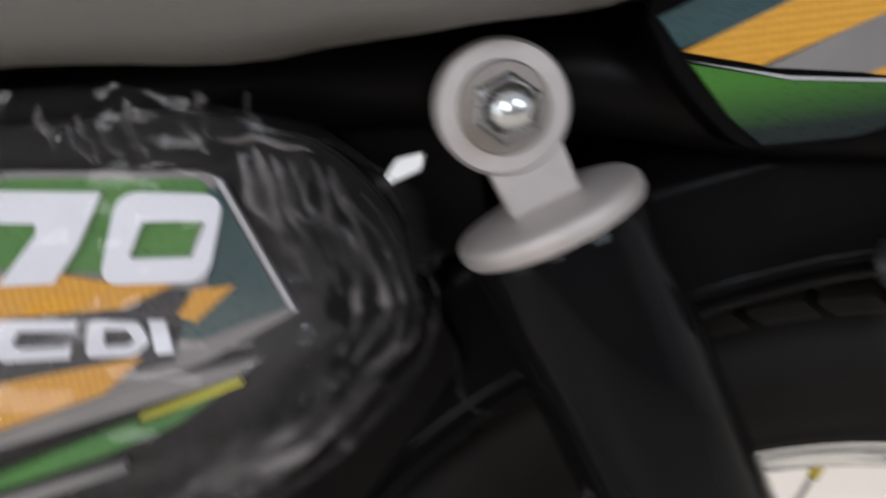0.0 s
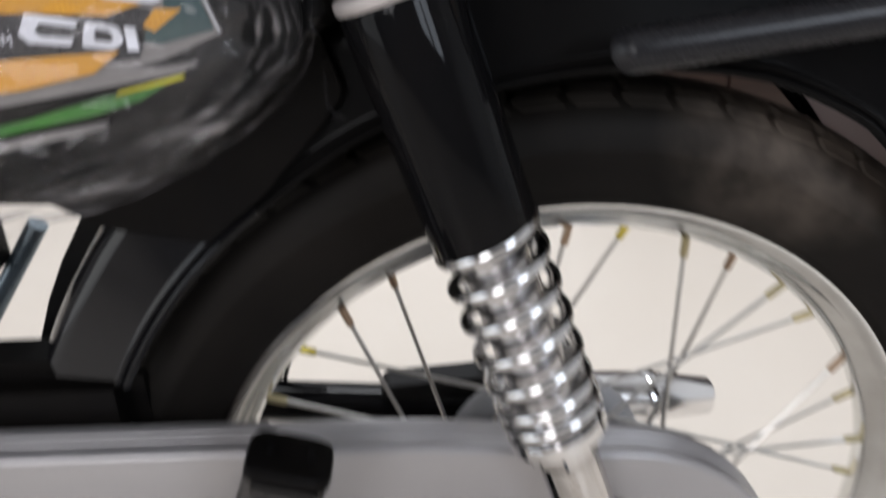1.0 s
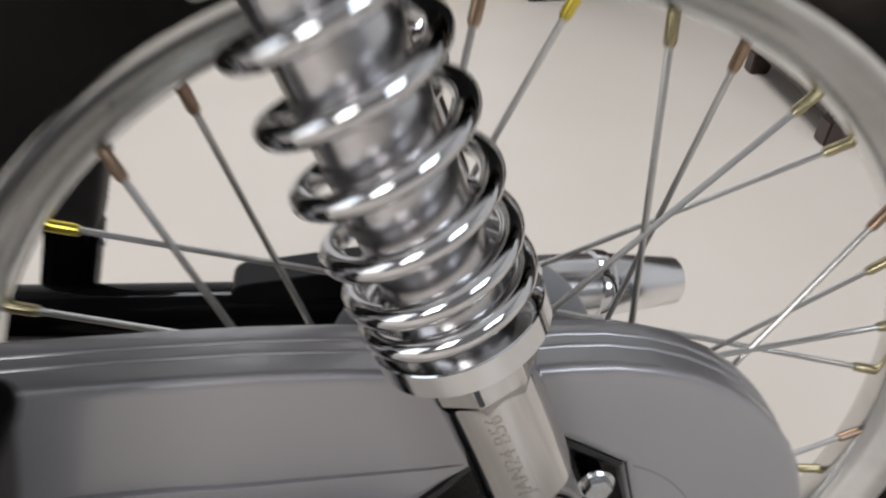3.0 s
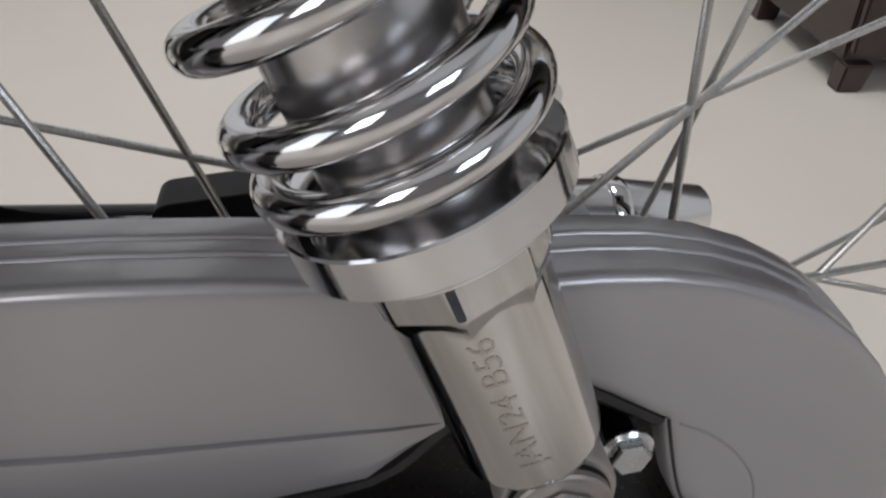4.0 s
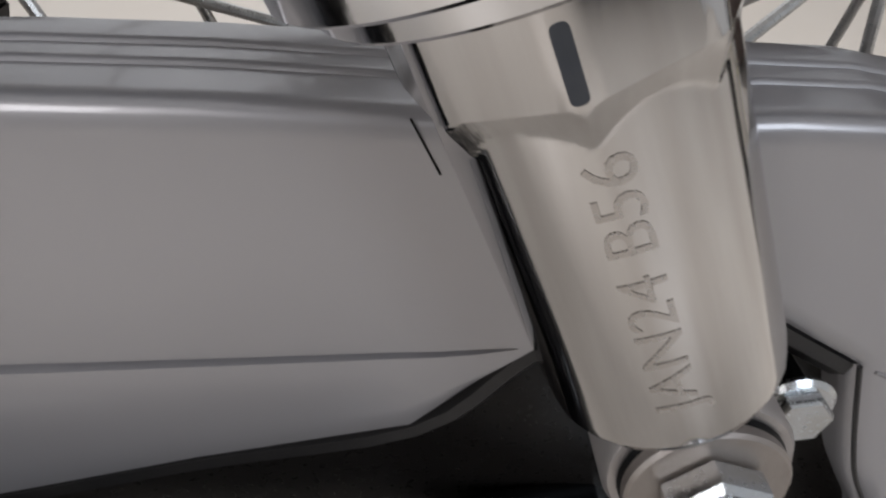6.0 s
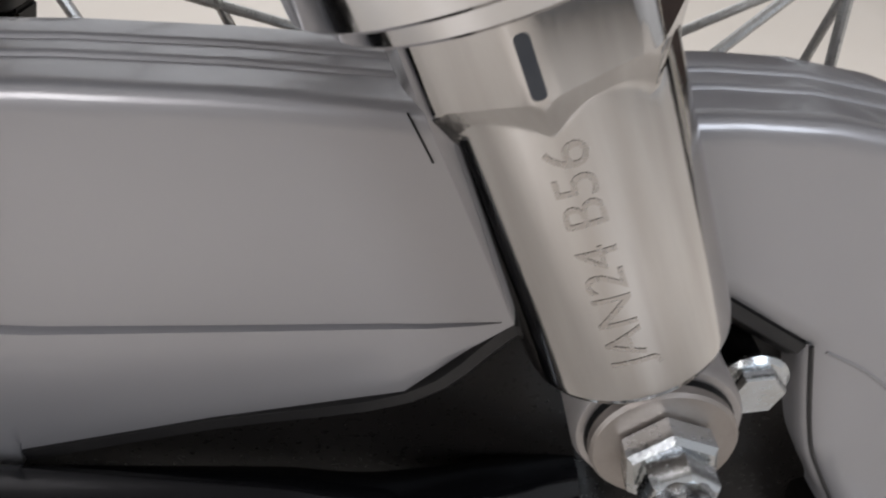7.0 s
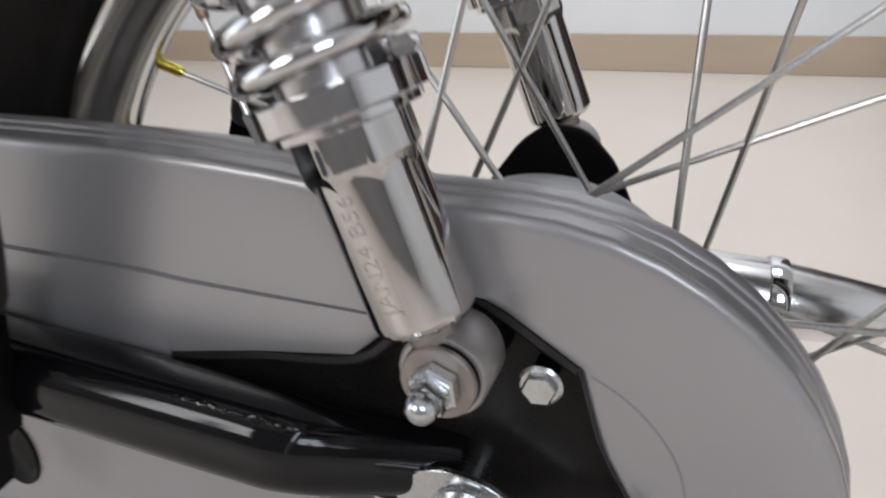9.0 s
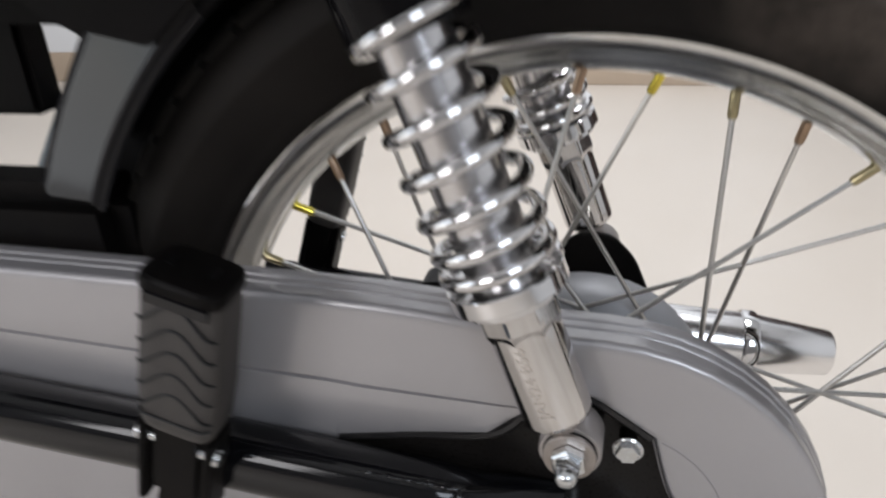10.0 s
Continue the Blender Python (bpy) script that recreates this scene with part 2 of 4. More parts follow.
# ---- mesh helpers ----
def part(name, bm, mat, parent=None, label="", smooth=True, sharp=35):
    bmesh.ops.recalc_face_normals(bm, faces=bm.faces)
    me = bpy.data.meshes.new(name)
    for f in bm.faces:
        f.smooth = smooth
    for e in bm.edges:
        if len(e.link_faces) == 2 and e.calc_face_angle(0) > radians(sharp):
            e.smooth = False
    bm.to_mesh(me)
    bm.free()
    me.materials.append(mat)
    ob = new(name, me)
    if parent:
        ob.parent = parent
    if label:
        tagged(ob, label)
    return ob


def lathe(profile, m=None, seg=48, bm=None, close=False, wobble=0):
    """Turn (radius, height) pairs round local z."""
    bm = bm or bmesh.new()
    m = m or Matrix()
    rings = []
    for r, h in profile:
        if r < 1e-6:
            rings.append([bm.verts.new(m @ Vector((0, 0, h)))])
        else:
            rings.append([bm.verts.new(m @ Vector((r * cos(2 * pi * i / seg), r * sin(2 * pi * i / seg), h))) for i in range(seg)])
    pairs = list(zip(rings, rings[1:])) + ([(rings[-1], rings[0])] if close else [])
    for a, b in pairs:
        for i in range(seg):
            j = (i + 1) % seg
            vs = [a[i % len(a)], a[j % len(a)], b[j % len(b)], b[i % len(b)]]
            vs = list(dict.fromkeys(vs))
            if len(vs) > 2:
                bm.faces.new(vs)
    return bm


def prism(points, y0, y1, bevel=0.0, bm=None, seg=2):
    """A plate: an outline in x and z, from depth y0 (near) to y1."""
    own = bmesh.new()
    front = [own.verts.new((x, y0, z)) for x, z in points]
    back = [own.verts.new((x, y1, z)) for x, z in points]
    own.faces.new(front)
    own.faces.new(back[::-1])
    for i in range(len(points)):
        j = (i + 1) % len(points)
        own.faces.new((front[i], back[i], back[j], front[j]))
    bmesh.ops.recalc_face_normals(own, faces=own.faces)
    if bevel:
        bmesh.ops.bevel(own, geom=own.edges[:], offset=bevel, segments=seg, affect="EDGES", clamp_overlap=True)
    if bm is None:
        return own
    me = bpy.data.meshes.new("tmp")
    own.to_mesh(me)
    own.free()
    bm.from_mesh(me)
    bpy.data.meshes.remove(me)
    return bm


def box(x0, x1, y0, y1, z0, z1, bevel=0.0, m=None, bm=None):
    own = prism([(x0, z0), (x1, z0), (x1, z1), (x0, z1)], y0, y1, bevel)
    if m:
        bmesh.ops.transform(own, matrix=m, verts=own.verts)
    if bm is None:
        return own
    me = bpy.data.meshes.new("tmp")
    own.to_mesh(me)
    own.free()
    bm.from_mesh(me)
    bpy.data.meshes.remove(me)
    return bm


def tube(points, r, seg=16, bm=None, caps=True, closed=False):
    """Sweep a round section along points; r is one radius or one per point, or (across, deep) pairs."""
    bm = bm or bmesh.new()
    pts = [Vector(p) for p in points]
    n = len(pts)
    rs = r if isinstance(r, (list, tuple)) else [r] * n
    rings, last = [], None
    for i, p in enumerate(pts):
        a, b = (pts[(i - 1) % n], pts[(i + 1) % n]) if closed else (pts[max(0, i - 1)], pts[min(n - 1, i + 1)])
        d = (b - a).normalized()
        if last is None:
            up = Vector((0, 1, 0)) if abs(d.y) < 0.9 else Vector((0, 0, 1))
        else:
            up = last
        s = d.cross(up).normalized()
        up = s.cross(d).normalized()
        last = up
        rings.append([bm.verts.new(p + rs[i] * (cos(2 * pi * k / seg) * up + sin(2 * pi * k / seg) * s)) for k in range(seg)])
    for i in range(n if closed else n - 1):
        a, b = rings[i], rings[(i + 1) % n]
        for k in range(seg):
            bm.faces.new((a[k], a[(k + 1) % seg], b[(k + 1) % seg], b[k]))
    if caps and not closed:
        bm.faces.new(rings[0][::-1])
        bm.faces.new(rings[-1])
    return bm


def smooth_line(points, steps=8):
    """A Catmull-Rom line through points of any dimension."""
    P = [np.array(p, float) for p in points]
    P = [2 * P[0] - P[1]] + P + [2 * P[-1] - P[-2]]
    out = []
    for i in range(1, len(P) - 2):
        a, b, c, d = P[i - 1], P[i], P[i + 1], P[i + 2]
        for k in range(steps):
            t = k / steps
            out.append(0.5 * (2 * b + (c - a) * t + (2 * a - 5 * b + 4 * c - d) * t * t + (3 * b - a - 3 * c + d) * t ** 3))
    out.append(P[-2])
    return [tuple(float(v) for v in p) for p in out]


def rounded(points, radius, steps=5):
    """An outline in two dimensions with its corners rounded."""
    out, n = [], len(points)
    for i in range(n):
        p, a, b = (Vector(points[k % n]) for k in (i, i - 1, i + 1))
        da, db = (a - p), (b - p)
        r = min(radius, da.length * 0.45, db.length * 0.45)
        s, e = p + da.normalized() * r, p + db.normalized() * r
        for k in range(steps + 1):
            t = k / steps
            q = (1 - t) ** 2 * s + 2 * t * (1 - t) * p + t * t * e
            out.append((q.x, q.y))
    return out


def facing(x, y, z, out=-1):
    """Local z points along the axle, towards the camera's side (out=-1) or away; local x stays along the bike."""
    return Matrix(((1, 0, 0, x), (0, 0, out, y), (0, -out, 0, z), (0, 0, 0, 1)))


def hexagon(r, h0, h1, m, bevel=0.0006, bm=None, turn=0.0):
    """A hex nut or bolt head round local z."""
    bm = bm or bmesh.new()
    c = 0.9 * r
    prof = [(c * 0.98, h0), (r, h0 + bevel), (r, h1 - bevel * 1.6), (r * 0.88, h1)]
    rings = [[bm.verts.new(m @ Vector((q * cos(turn + pi / 3 * i), q * sin(turn + pi / 3 * i), h))) for i in range(6)] for q, h in prof]
    for a, b in zip(rings, rings[1:]):
        for i in range(6):
            bm.faces.new((a[i], a[(i + 1) % 6], b[(i + 1) % 6], b[i]))
    bm.faces.new(rings[0][::-1])
    bm.faces.new(rings[-1])
    return bm


def text_mesh(body, size):
    cu = bpy.data.curves.new("t", "FONT")
    cu.body, cu.size, cu.resolution_u = body, size, 3
    ob = bpy.data.objects.new("t", cu)
    scene.collection.objects.link(ob)
    dg = bpy.context.evaluated_depsgraph_get()
    me = bpy.data.meshes.new_from_object(ob.evaluated_get(dg))
    bpy.data.objects.remove(ob)
    bpy.data.curves.remove(cu)
    return me


# ---- the room ----
X0, X1, Y0, Y1, TOP = -2.6, 2.6, -2.5, 1.87, 2.7


def structure(name, bm, mat, label, category):
    return tagged(part(name, bm, mat, smooth=False), label, category, kind="structure")


structure("floor", box(X0 - 0.15, X1 + 0.15, Y0 - 0.15, Y1 + 0.15, -0.1, 0.0), FLOOR, "polished cream beige stone floor", "floor")
structure("ceiling", box(X0 - 0.15, X1 + 0.15, Y0 - 0.15, Y1 + 0.15, TOP, TOP + 0.12), WALL, "plain white painted ceiling", "ceiling")
structure("wall_back", box(X0, X1, Y1, Y1 + 0.15, 0, TOP), WALL, "white painted wall behind the motorcycle", "wall")
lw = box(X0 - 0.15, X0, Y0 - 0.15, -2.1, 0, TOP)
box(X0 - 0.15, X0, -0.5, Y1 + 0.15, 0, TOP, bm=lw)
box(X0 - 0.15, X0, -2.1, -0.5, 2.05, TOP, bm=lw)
structure("wall_left", lw, WALL_DIM, "unseen side wall with a doorway, greyed to dim reflections", "wall")
df = box(X0 - 0.16, X0 + 0.012, -2.1, -2.07, 0, 2.05)
box(X0 - 0.16, X0 + 0.012, -0.53, -0.5, 0, 2.05, bm=df)
box(X0 - 0.16, X0 + 0.012, -2.07, -0.53, 2.02, 2.05, bm=df)
structure("door_1", df, DARK_WOOD, "dark wooden frame of an unseen open doorway", "door")
structure("wall_right", box(X1, X1 + 0.15, Y0 - 0.15, Y1 + 0.15, 0, TOP), WALL, "white painted side wall", "wall")
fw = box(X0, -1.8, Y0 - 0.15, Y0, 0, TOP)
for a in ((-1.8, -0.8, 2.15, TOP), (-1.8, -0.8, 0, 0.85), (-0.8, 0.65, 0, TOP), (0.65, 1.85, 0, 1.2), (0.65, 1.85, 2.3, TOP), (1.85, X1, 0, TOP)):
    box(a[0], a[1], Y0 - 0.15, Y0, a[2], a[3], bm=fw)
structure("wall_front", fw, WALL_DIM, "unseen wall with two windows, greyed to dim reflections", "wall")
for n, (wx0, wx1, wz0, wz1) in enumerate(((0.65, 1.85, 1.2, 2.3), (-1.8, -0.8, 0.85, 2.15))):
    fr = box(wx0, wx0 + 0.05, Y0 + 0.01, Y0 + 0.17, wz0, wz1)
    mid = (wx0 + wx1) / 2
    for a in ((wx1 - 0.05, wx1, wz0, wz1), (mid - 0.03, mid + 0.03, wz0 + 0.05, wz1 - 0.05), (wx0 + 0.05, wx1 - 0.05, wz0, wz0 + 0.05), (wx0 + 0.05, wx1 - 0.05, wz1 - 0.05, wz1)):
        box(a[0], a[1], Y0 + 0.01, Y0 + 0.17, a[2], a[3], bm=fr)
    structure("window_%d" % (n + 1), fr, DARK_WOOD, "dark wooden window frame with one mullion", "window")
structure("baseboard", box(X0, X1, Y1 - 0.012, Y1 - 0.0005, 0.0, 0.098, 0.002), SKIRT, "brown beige stone skirting along the wall", "skirting")

# dark wooden furniture near the wall
cabinet = tagged(new("wooden_cabinet"), "tall shallow dark brown wooden cabinet standing against the wall", "cabinet")
part("body", box(0.470, 1.24, 1.772, 1.852, 0.012, 1.60, 0.004), DARK_WOOD, cabinet)
for cx in (0.475, 1.17):
    part("foot", box(cx, cx + 0.05, 1.776, 1.820, 0.0, 0.012), DARK_WOOD, cabinet)
part("door", box(0.470, 0.850, 1.756, 1.771, 0.03, 1.58, 0.003), DARK_WOOD, cabinet)
part("door", box(0.860, 1.240, 1.756, 1.771, 0.03, 1.58, 0.003), DARK_WOOD, cabinet)
sideboard = tagged(new("sideboard"), "dark brown wooden sideboard on short feet", "sideboard")
sb_m = Matrix.Translation((0.745, 0.800, 0)) @ Matrix.Rotation(radians(-8), 4, "Z")
part("body", box(0.0, 0.90, 0.018, 0.40, 0.045, 0.72, 0.004, sb_m), DARK_WOOD, sideboard)
part("top", box(-0.010, 0.91, -0.006, 0.41, 0.721, 0.745, 0.004, sb_m), DARK_WOOD, sideboard)
for fx in (0.0, 0.855):
    for fy in (0.0, 0.350):
        part("foot", prism([(-0.004, 0.0), (0.034, 0.0), (0.045, 0.044), (0.0, 0.044)], 0.0, 0.040, 0.003), DARK_WOOD, sideboard).matrix_basis = sb_m @ Matrix.Translation((fx, fy, 0))
for dx in (0.004, 0.304, 0.604):
    part("door", box(dx, dx + 0.292, 0.001, 0.017, 0.060, 0.705, 0.003, sb_m), DARK_WOOD, sideboard)

# ---- the motorcycle ----
bike = tagged(new("motorcycle"), "small black motorcycle with silver chain case and green decals", "motorcycle")
AX, AZ = 0.0, 0.28
WHEEL = facing(AX, 0.0, AZ)


def build_wheel():
    wheel = new("rear_wheel")
    wheel.parent = bike
    rim_prof = [(0.2205, -0.0165), (0.2212, -0.0180), (0.2205, -0.0196), (0.2185, -0.0196), (0.2160, -0.0176), (0.2140, -0.0166), (0.2125, -0.0150),
                (0.2090, -0.0120), (0.2040, -0.0085), (0.2020, -0.0045), (0.2012, 0.0)]
    prof = rim_prof + [(r, -h) for r, h in rim_prof[-2::-1]]
    prof += [(0.2185, 0.0160), (0.2155, 0.0140), (0.2055, 0.006), (0.2040, 0.0), (0.2055, -0.006), (0.2155, -0.0140), (0.2185, -0.0160)]
    part("rim", lathe(prof, WHEEL, 144, close=True), CHROME_DULL, wheel, "chromed steel spoked rim", sharp=50)
    # tyre carcass
    prof = [(0.2190, -0.0168), (0.2225, -0.0205), (0.2260, -0.0232), (0.2285, -0.0236), (0.2310, -0.0252), (0.2430, -0.0305), (0.2520, -0.0335),
            (0.2540, -0.0343), (0.2560, -0.0338), (0.2620, -0.0330), (0.2690, -0.0300), (0.2750, -0.0255), (0.2795, -0.0170), (0.2815, 0.0)]
    prof = prof + [(r, -h) for r, h in prof[-2::-1]]
    part("tyre", lathe(prof, WHEEL, 160), RUBBER, wheel, "black rubber tyre with dusty tread", sharp=60)
    # tread: zigzag shoulder blocks and a centre rib
    bm = bmesh.new()
    count = 66
    for k in range(count):
        for side in (-1, 1):
            a0, w = 2 * pi * (k + (0.5 if side > 0 else 0)) / count, 2 * pi / count
            cells = [(-0.0262, 0.2735, 0.2752), (-0.0225, 0.2775, 0.2796), (-0.0160, 0.2798, 0.2828), (-0.0085, 0.2810, 0.2840)]
            lo, hi = [], []
            for j, (y, r0, r1) in enumerate(cells):
                for da in (0.06 + 0.16 * (j % 2), 0.84 + 0.16 * (j % 2)):
                    a = a0 + w * da
                    lo.append(bm.verts.new(WHEEL @ Vector((r0 * cos(a), r0 * sin(a), y * side))))
                    hi.append(bm.verts.new(WHEEL @ Vector((r1 * cos(a), r1 * sin(a), y * side))))
            for j in range(3):
                i = 2 * j
                bm.faces.new((hi[i], hi[i + 1], hi[i + 3], hi[i + 2]))
                bm.faces.new((hi[i], hi[i + 2], lo[i + 2], lo[i]))
                bm.faces.new((hi[i + 1], lo[i + 1], lo[i + 3], hi[i + 3]))
            bm.faces.new((hi[0], lo[0], lo[1], hi[1]))
            bm.faces.new((hi[6], hi[7], lo[7], lo[6]))
    tagged(part("tread", bm, DUSTY, wheel, "black moulded tread blocks", smooth=False), kind="stuff")
    part("tread_rib", lathe([(0.281, -0.005), (0.2842, -0.0045), (0.2846, 0.0), (0.2842, 0.0045), (0.281, 0.005)], WHEEL, 120), RUBBER, wheel)
    part("bead_line", lathe([(0.2365, -0.0272), (0.2382, -0.0295), (0.2398, -0.0292)], WHEEL, 144), RUBBER, wheel)
    # hub with a large drum on the far side
    prof = [(0.0, 0.046), (0.012, 0.046), (0.020, 0.044), (0.046, 0.037), (0.058, 0.034), (0.0605, 0.032), (0.0605, 0.027), (0.057, 0.026), (0.042, 0.020),
            (0.036, 0.008), (0.036, -0.008), (0.048, -0.018), (0.0585, -0.024), (0.0635, -0.026), (0.0680, -0.030), (0.0703, -0.042), (0.0703, -0.049), (0.0690, -0.052), (0.060, -0.053), (0.0, -0.055)]
    part("hub", lathe(prof, WHEEL, 72), HUB, wheel, "grey cast aluminium hub drum", sharp=45)
    # spokes and nipples
    spoke_mesh = nip_meshes = None
    for k in range(-17, 19):
        a = radians(10 * k + PHASE + {12: -2.0, 11: -1.6, 8: -1.2, 7: -1.2}.get(k, 0.0))
        c = k % 4
        near = c in (0, 2)
        b = a + radians({0: 56, 1: -62, 2: -62, 3: 60}[c])
        yr = -0.0295 if near else 0.0265
        p = Vector((0.2035 * cos(a), -0.003 if near else 0.003, AZ + 0.2035 * sin(a)))
        q = Vector((0.0565 * cos(b), yr, AZ + 0.0565 * sin(b)))
        d = (q - p).normalized()
        length = (q - p).length
        if spoke_mesh is None:
            ob = part("spoke", lathe([(0.0, 0.0), (0.00135, 0.0005), (0.00135, 0.9992), (0.0, 1.0)], None, 10), STEEL, wheel)
            spoke_mesh = ob.data
            prof = [(0.0, -0.001), (0.0032, -0.001), (0.0033, 0.001), (0.0024, 0.0022), (0.0024, 0.0125), (0.0019, 0.0142), (0.0, 0.0142)]
            nip_meshes = []
            for mt in (BRASS, BRASS_BRIGHT, BRASS_BROWN):
                o = part("nipple", lathe(prof, None, 12), mt, wheel)
                nip_meshes.append(o.data)
                bpy.data.objects.remove(o)
        else:
            ob = new("spoke", spoke_mesh)
            ob.parent = wheel
        rot = d.to_track_quat("Z", "Y").to_matrix().to_4x4()
        ob.matrix_basis = Matrix.Translation(p + d * 0.006) @ rot @ Matrix.Diagonal((1, 1, length - 0.006, 1))
        tone = {13: 1, 12: 2, 11: 2, 9: 0, 8: 2, 7: 1, 6: 0, 5: 2, 4: 0, 3: 0, 2: 2, 1: 0, 0: 0, -1: 0, -2: 2, -3: 0, 14: 0}.get(k, 2 if k % 2 else 0)
        nb = new("nipple", nip_meshes[tone])
        nb.parent = wheel
        nb.matrix_basis = Matrix.Translation(p - d * 0.001) @ rot
    # balance clamp low on the rim
    a = radians(-26)
    part("rim_clamp", box(-0.005, 0.005, -0.010, 0.010, -0.004, 0.004, 0.001, Matrix.Translation((0.203 * cos(a), -0.004, AZ + 0.203 * sin(a))) @ Matrix.Rotation(radians(60), 4, "Y")), ZINC, wheel)
    # axle
    part("axle", lathe([(0.0, -0.118), (0.0075, -0.116), (0.0075, 0.118), (0.0, 0.118)], facing(0, 0, AZ, 1), 24), ZINC, wheel)
    return wheel


PHASE = 12.0
build_wheel()

# ---- shock absorbers ----
TOPX, TOPZ, BOTX, BOTZ = -0.1025, 0.6440, 0.0027, 0.3415
SHOCK_LEN = hypot(BOTX - TOPX, BOTZ - TOPZ)


def build_shock(depth, side, lift=0.0):
    """side -1: towards the camera. Local z runs down the leg, local y out from the bike."""
    lean = side * 0.0090
    down = Vector((BOTX - TOPX, lean, BOTZ - TOPZ)).normalized()
    out = (Vector((0, side, 0)) - down * down.y * side).normalized()
    across = out.cross(down)
    m = Matrix(((across.x, out.x, down.x, TOPX), (across.y, out.y, down.y, depth - lean), (across.z, out.z, down.z, TOPZ + lift), (0, 0, 0, 1)))
    shock = new("shock_absorber")
    shock.parent = bike
    eye = m @ Matrix.Rotation(radians(-90), 4, "X")
    # upper lug: ring, neck
    bm = lathe([(0.0105, -0.0075), (0.0148, -0.0075), (0.0158, -0.0060), (0.0158, 0.0060), (0.0148, 0.0075), (0.0105, 0.0075)], eye, 48, close=True)
    own = prism(rounded([(-0.0092, 0.0105), (0.0092, 0.0105), (0.0086, 0.0262), (-0.0086, 0.0262)], 0.001, 2), -0.0062, 0.0062, 0.0012)
    bmesh.ops.transform(own, matrix=m, verts=own.verts)
    me = bpy.data.meshes.new("tmp")
    own.to_mesh(me)
    own.free()
    bm.from_mesh(me)
    part("upper_eye", bm, CAST, shock, "cast aluminium mounting eye")
    part("bush", lathe([(0.0, 0.0050), (0.0098, 0.0050), (0.0104, 0.0035), (0.0104, -0.0035), (0.0, -0.0035)], eye, 40), PLASTIC, shock, "black rubber bush")
    part("washer", lathe([(0.0, 0.0062), (0.0102, 0.0062), (0.0108, 0.0070), (0.0108, 0.0078), (0.0102, 0.0084), (0.0, 0.0086)], eye, 40), WASHER, shock)
    part("cap_nut", lathe([(0.0, 0.0218), (0.0028, 0.0212), (0.0052, 0.0190), (0.0064, 0.0155), (0.0064, 0.0140)], eye, 24, hexagon(0.0082, 0.0084, 0.0142, eye)), ZINC, shock, "bright plated cap nut")
    # top flange and dust cover
    part("flange", lathe([(0.0, 0.0244), (0.0110, 0.0246), (0.0180, 0.0252), (0.0226, 0.0264), (0.0236, 0.0272), (0.0240, 0.0282), (0.0240, 0.0306), (0.0234, 0.0318), (0.0, 0.0318)], m, 64), CAST, shock, "silver top flange")
    part("dust_cover", lathe([(0.0212, 0.0314), (0.0230, 0.0324), (0.0236, 0.0342), (0.0236, 0.1358), (0.0232, 0.1373), (0.0222, 0.1373), (0.0222, 0.0345), (0.0, 0.0345)], m, 72), BLACK, shock, "gloss black dust cover tube")
    # damper body and spring
    part("damper_tube", lathe([(0.0, 0.110), (0.0150, 0.110), (0.0150, 0.2445), (0.0, 0.2445)], m, 56), CHROME_TUBE, shock, "bright chromed damper tube")
    pts, n = [], 330
    turns = [(0.0, 0.1300), (1.0, 0.1462), (2.0, 0.1630), (3.0, 0.1803), (4.0, 0.1983), (5.0, 0.2140), (6.0, 0.2260), (7.0, 0.2332)]
    for i in range(n):
        t = 7.0 * i / (n - 1)
        h = float(np.interp(t, [a for a, _ in turns], [b for _, b in turns]))
        a = 2 * pi * t * 1.0 + 0.0
        R = 0.0213 + 0.0006 * min(1, t / 3)
        pts.append(m @ Vector((R * cos(a * 1), R * sin(a * 1) * 1, h)))
    part("coil_spring", tube(pts, 0.0031, 20), CHROME, shock, "chromed coil spring")
    part("spring_collar", lathe([(0.0151, 0.2350), (0.0239, 0.2350), (0.0243, 0.2354), (0.0243, 0.2424), (0.0239, 0.2428), (0.0220, 0.2430), (0.0214, 0.2432), (0.0212, 0.2435), (0.0211, 0.2455), (0.0207, 0.2459), (0.0151, 0.2462)], m, 96), CHROME, shock, "chromed spring collar", sharp=25)
    # lower sleeve: octagonal neck whose faces run out in scallops
    bm = bmesh.new()
    seg = 144
    prev = None
    hs = [0.2440, 0.2480, 0.2520, 0.2556] + [0.2556 + 0.0003 * k for k in range(1, 19)] + [0.2800, 0.2998, 0.3016, 0.3028, 0.3036, 0.3042, 0.3044]
    for h in hs:
        body = float(np.interp(h, [0.244, 0.260, 0.2998, 0.3016, 0.3028, 0.3036, 0.3042, 0.3044], [0.0152, 0.0152, 0.0151, 0.0149, 0.0144, 0.0138, 0.0130, 0.0]))
        flat = float(np.interp(h, [0.2556, 0.2608], [0.0160, 0.0140]))
        ring = []
        for i in range(seg):
            a = 2 * pi * i / seg + radians(73.5)
            q = ((a - radians(73.5) + pi / 8) % (pi / 4)) - pi / 8
            rr = max(body, min(0.0169, flat / cos(q))) if h < 0.2612 else body
            ring.append(bm.verts.new(m @ Vector((rr * cos(a), rr * sin(a), h))))
        if prev:
            for i in range(seg):
                bm.faces.new((prev[i], prev[(i + 1) % seg], ring[(i + 1) % seg], ring[i]))
        prev = ring
    bmesh.ops.remove_doubles(bm, verts=bm.verts, dist=1e-6)
    part("lower_sleeve", bm, SATIN, shock, "polished aluminium sleeve with faceted neck", sharp=14)
